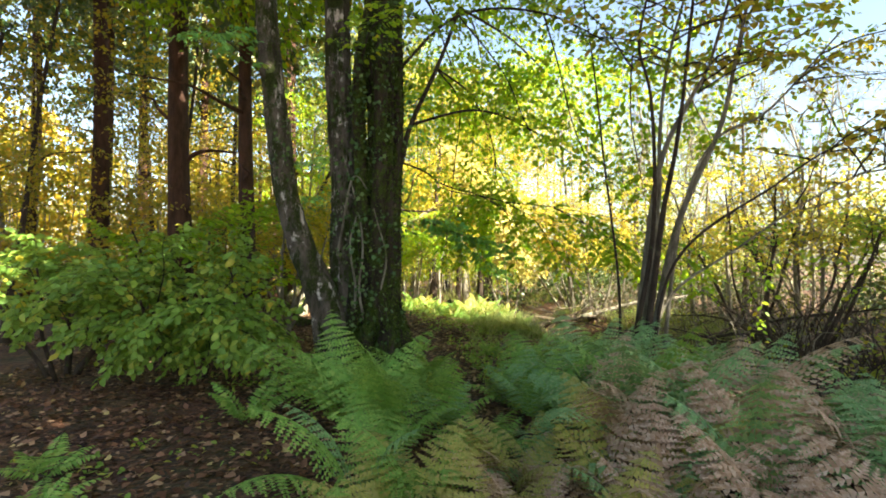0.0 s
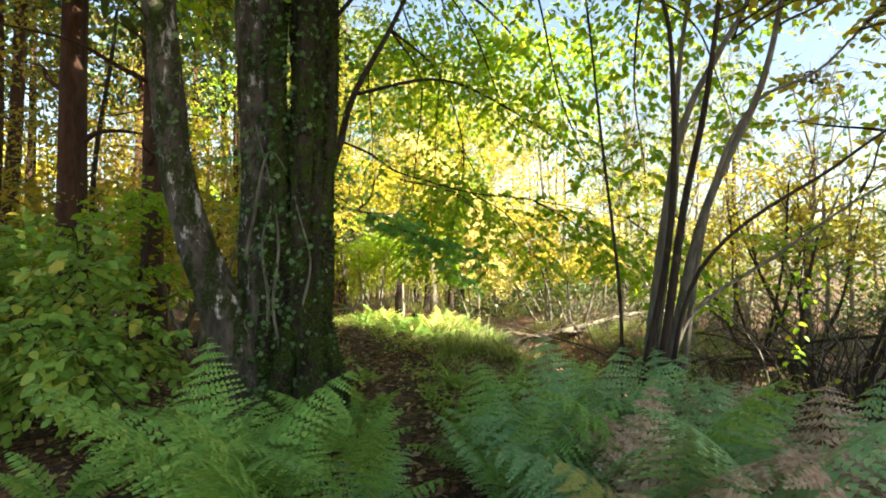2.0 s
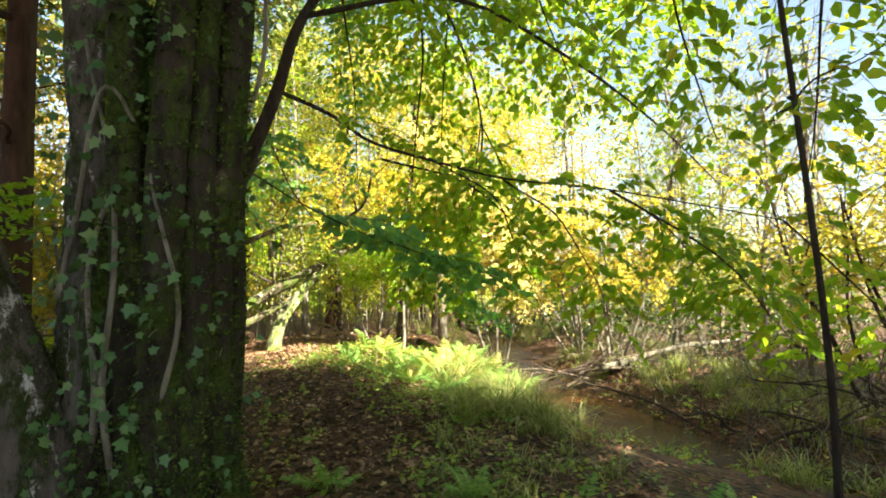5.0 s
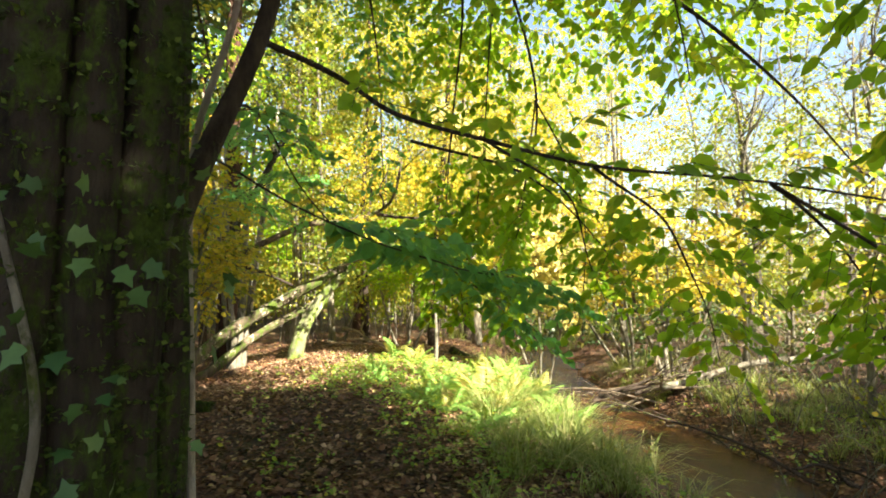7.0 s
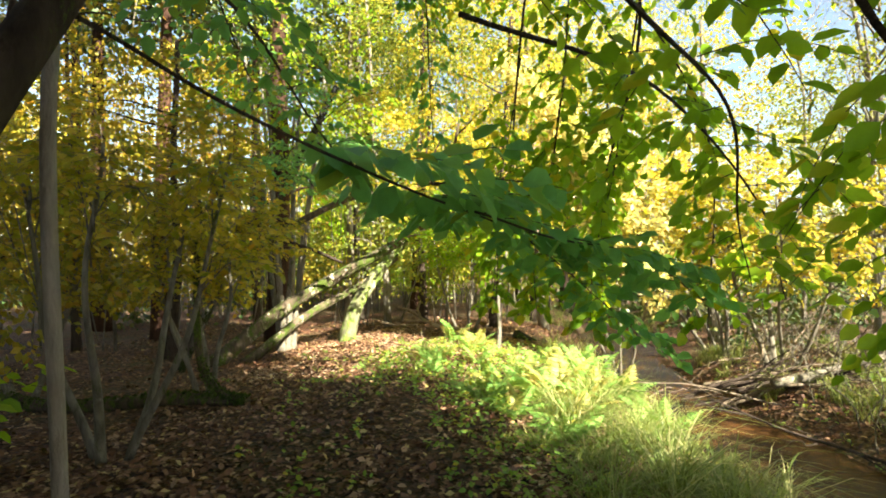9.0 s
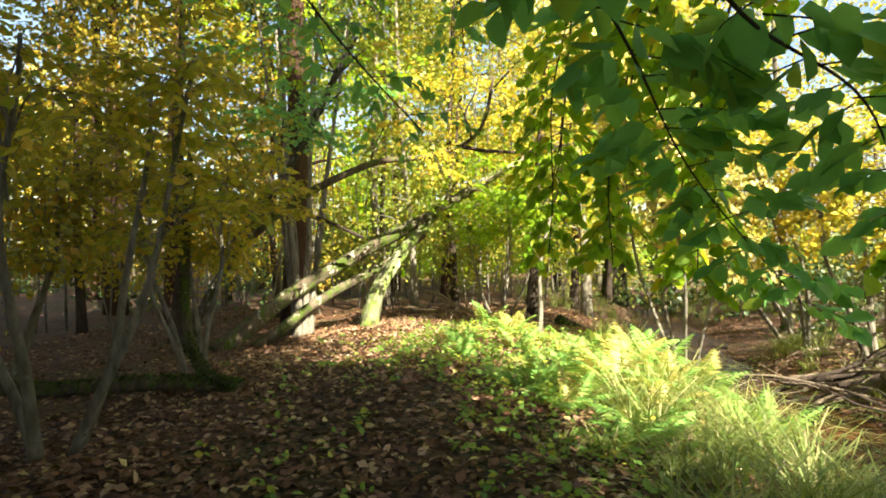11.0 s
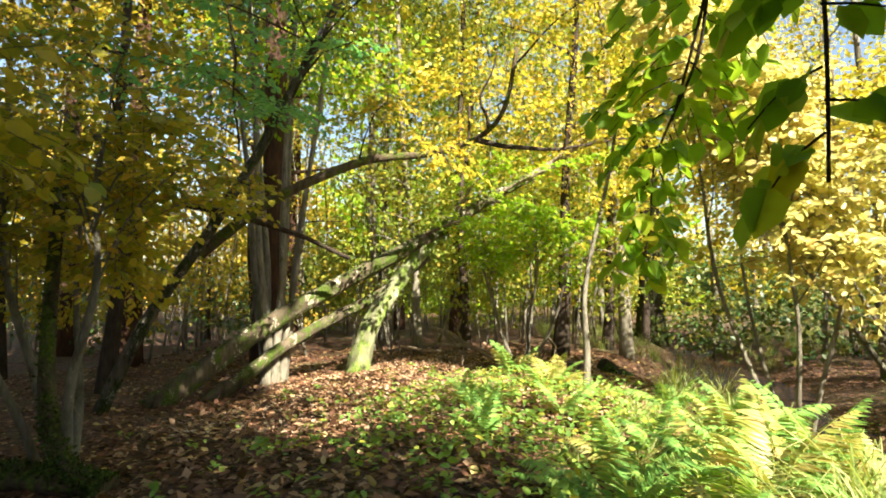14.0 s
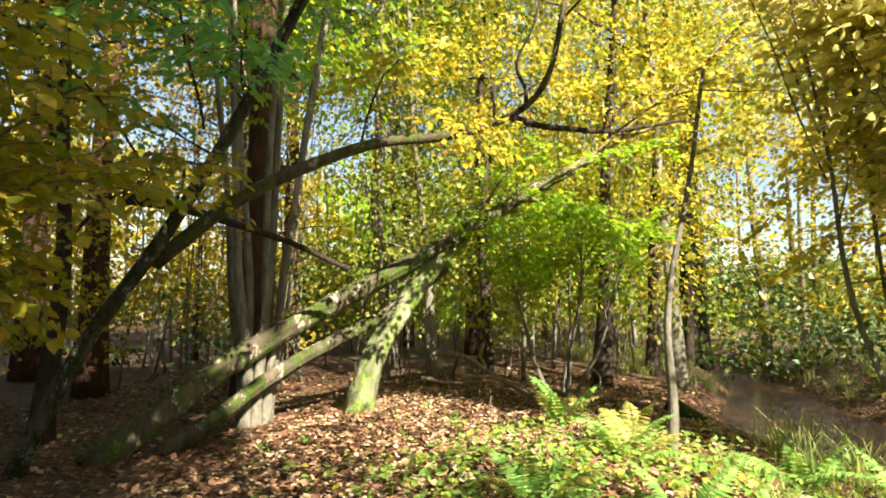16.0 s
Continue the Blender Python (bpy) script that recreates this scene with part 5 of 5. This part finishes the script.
# ---- grass, low plants and fallen leaves ----
def blades(clumps):
    V, F, n = [], [], 0
    for x, y, k, h, spread in clumps:
        a = rng.uniform(0, 2 * np.pi, k)
        base = np.stack([x + rng.normal(0, 0.06, k), y + rng.normal(0, 0.06, k)], 1)
        z = ground_height(base[:, 0], base[:, 1]) - 0.03
        d = np.stack([np.cos(a), np.sin(a)], 1)
        hh = h * rng.uniform(0.5, 1.15, k)
        sp_ = spread * hh * rng.uniform(0.3, 1.3, k)
        w = rng.uniform(0.003, 0.006, k)
        s = np.stack([-d[:, 1], d[:, 0]], 1)
        rows = []
        for u, drop, ww in ((0, 0, 1), (0.4, 0.02, 1), (0.8, 0.18, 0.7), (1.15, 0.5, 0.1)):
            c = base + d * (sp_ * u**1.6)[:, None]
            zz = z + hh * (u - drop * u)
            for q in (-1, 1):
                rows.append(np.column_stack([c + s * (q * ww * w)[:, None], zz]))
        v = np.stack(rows, 1).reshape(-1, 3)
        b = (np.arange(k) * 8)[:, None] + n
        F.append(np.concatenate([b + [[0, 1, 3, 2]], b + [[2, 3, 5, 4]], b + [[4, 5, 7, 6]]]))
        V.append(v)
        n += k * 8
    return np.concatenate(V), np.concatenate(F)


cl = []
for _ in range(95):
    x, y = rng.normal(1.25, 0.6), rng.uniform(10.4, 16.4)
    if stream_distance(np.array([x]), np.array([y]))[0] > 0.7 and off_path(np.array([[x, y]]), 0.6)[0] and noise.noise(Vector((x * 1.3, y * 1.3, 2.0))) > -0.15:
        tall = off_path(np.array([[x, y]]), 1.3)[0] and y < 13.4
        cl.append((x, y, int(rng.integers(50, 110)), rng.uniform(0.25, 0.8) if tall else rng.uniform(0.16, 0.32), 1.0))
for _ in range(16):
    cl.append((rng.uniform(0.8, 1.7), rng.uniform(15.4, 17.2), 26, rng.uniform(0.4, 0.75), 0.6))
for _ in range(170):
    x, y = rng.uniform(3.6, 7.0), rng.uniform(9.0, 19.0)
    if stream_distance(np.array([x]), np.array([y]))[0] > 0.75:
        cl.append((x, y, 45, rng.uniform(0.25, 0.5), 0.9))
for _ in range(150):
    x, y = rng.uniform(-1.0, 7.0), rng.uniform(22.5, 28.0)
    if stream_distance(np.array([x]), np.array([y]))[0] > 0.8:
        cl.append((x, y, 30, rng.uniform(0.3, 0.6), 0.8))
for u in np.linspace(0.22, 0.66, 100):
    k = int(u * (len(sp) - 1))
    o = rng.choice([-1, 1]) * rng.uniform(0.62, 0.95)
    cl.append((sp[k, 0] + sn[k, 0] * o + rng.normal(0, 0.1), sp[k, 1] + sn[k, 1] * o + rng.normal(0, 0.2), 40, rng.uniform(0.25, 0.45), 1.0))
for _ in range(26):
    cl.append((rng.uniform(0.6, 2.3), rng.uniform(8.6, 11.0), 30, rng.uniform(0.2, 0.4), 1.0))
cl = [c for c in cl if gz(c[0], c[1]) > -0.24]
tagged(new("grass", mesh_of("grass", blades(cl), GRASS_MAT)), "tussocks of sunlit green and straw-coloured sedge", "grass", kind="stuff")


def ground_leaves(n, xr, yr, size, lift=0.015, flat=1.0, fine=False):
    x, y = rng.uniform(*xr, n), rng.uniform(*yr, n)
    ok = stream_distance(x, y) > 0.55
    x, y = x[ok], y[ok]
    k = len(x)
    P = np.column_stack([x, y, ground_height(x, y) + lift + rng.uniform(0, 0.02, k)])
    D = np.column_stack([rng.normal(size=k), rng.normal(size=k), rng.normal(0, 0.25, k)])
    N = np.column_stack([rng.normal(0, 0.3, k), rng.normal(0, 0.3, k), np.full(k, flat)])
    return leaves(P, D, N, rng.uniform(0.5, 1.35, k) * size, fine, -1)


tagged(new("leaf_litter", mesh_of("leaf_litter", ground_leaves(21000, (-4.2, 1.8), (8.5, 18.5), 0.062, fine=True), LEAF_DEAD)), "curled brown beech leaves lying thick on the bank", "leaf litter", kind="stuff")
tagged(new("leaf_litter", mesh_of("leaf_litter", join_leaves([ground_leaves(22000, (-6, 2.4), (-1, 11), 0.075), ground_leaves(24000, (-9, 3.5), (10, 22), 0.07), ground_leaves(4000, (3.4, 7), (6, 18), 0.08)]), LEAF_DEAD)), "fallen brown beech leaves covering the woodland floor", "leaf litter", kind="stuff")


# Pale litter, its tones raised to stand in for sun on the bank
SUNLIT_LITTER = leaf_material("sunlit_pale_litter", [(0.0, (0.24, 0.12, 0.065)), (0.55, (0.42, 0.25, 0.15)), (0.85, (0.60, 0.45, 0.31)), (1.0, (0.72, 0.62, 0.46))], 0.1, 0.5)
tagged(new("leaf_litter", mesh_of("leaf_litter", join_leaves([ground_leaves(16000, (-3.9, 0.9), (14.2, 19.6), 0.045, 0.022, fine=True), ground_leaves(3200, (0.2, 2.2), (10.5, 14.0), 0.045, 0.022, fine=True)]), SUNLIT_LITTER)), "pale leaves and bark scraps that brighten the sunlit bank", "leaf litter", kind="stuff")


def low_plants(n, cx, cy, rx, ry, size):
    P, D, N, S = [], [], [], []
    for _ in range(n):
        x, y = rng.normal(cx, rx), rng.normal(cy, ry)
        if stream_distance(np.array([x]), np.array([y]))[0] < 0.8 or not off_path(np.array([[x, y]]), 0.3)[0]:
            continue
        z, h = gz(x, y), rng.uniform(0.05, 0.22)
        for _ in range(9):
            P.append((x + rng.normal(0, 0.05), y + rng.normal(0, 0.05), z + h * rng.uniform(0.4, 1.0)))
            D.append(rng.normal(0, 1, 3) * [1, 1, 0.35])
            N.append(np.array([0, 0, 1.0]) + rng.normal(0, 0.35, 3))
            S.append(size * rng.uniform(0.6, 1.2))
    return leaves(np.array(P), np.array(D), np.array(N), np.array(S), True, -1)


tagged(new("undergrowth", mesh_of("undergrowth", join_leaves([low_plants(420, 0.2, 12.4, 0.9, 1.6, 0.055), low_plants(420, -0.6, 15.0, 1.0, 1.1, 0.055), low_plants(260, -0.9, 6.3, 0.8, 0.6, 0.05), low_plants(330, 0.9, 8.3, 1.1, 1.6, 0.055), low_plants(380, 0.1, 6.7, 0.9, 0.7, 0.07), low_plants(200, 4.8, 12.5, 1.0, 2.5, 0.06), low_plants(90, -2.6, 2.6, 0.9, 0.9, 0.05)]), LEAF_SHRUB)), "low green seedlings and brambles on the bank", "undergrowth", kind="stuff")

# low scrub on the near bank of the stream
bank = [(x, y) for x, y in ((4.6, 6.2), (5.6, 6.9), (6.6, 6.4), (7.6, 6.2), (5.2, 5.4), (6.4, 5.3), (8.4, 5.6), (7.0, 11.3), (8.4, 10.9), (9.6, 10.2), (6.2, 12.6), (7.6, 12.8))]
low_scrub = join_leaves([leaf_cloud((x, y, gz(x, y) + 0.35), (0.9, 0.8, 0.45), 230, 0.07, 14, 0.35) for x, y in bank])
tagged(new("thicket", mesh_of("thicket", low_scrub, LEAF_OLIVE)), "low olive bramble scrub along the stream bank", "thicket", kind="stuff")
tagged(new("scrub", mesh_of("scrub", scrub_twigs([(rng.uniform(3.9, 9.0), rng.uniform(5.0, 8.2)) for _ in range(260)]), BARK_DARK, smooth=True)), "dark tangled dry stems on the stream bank", "scrub", kind="stuff")
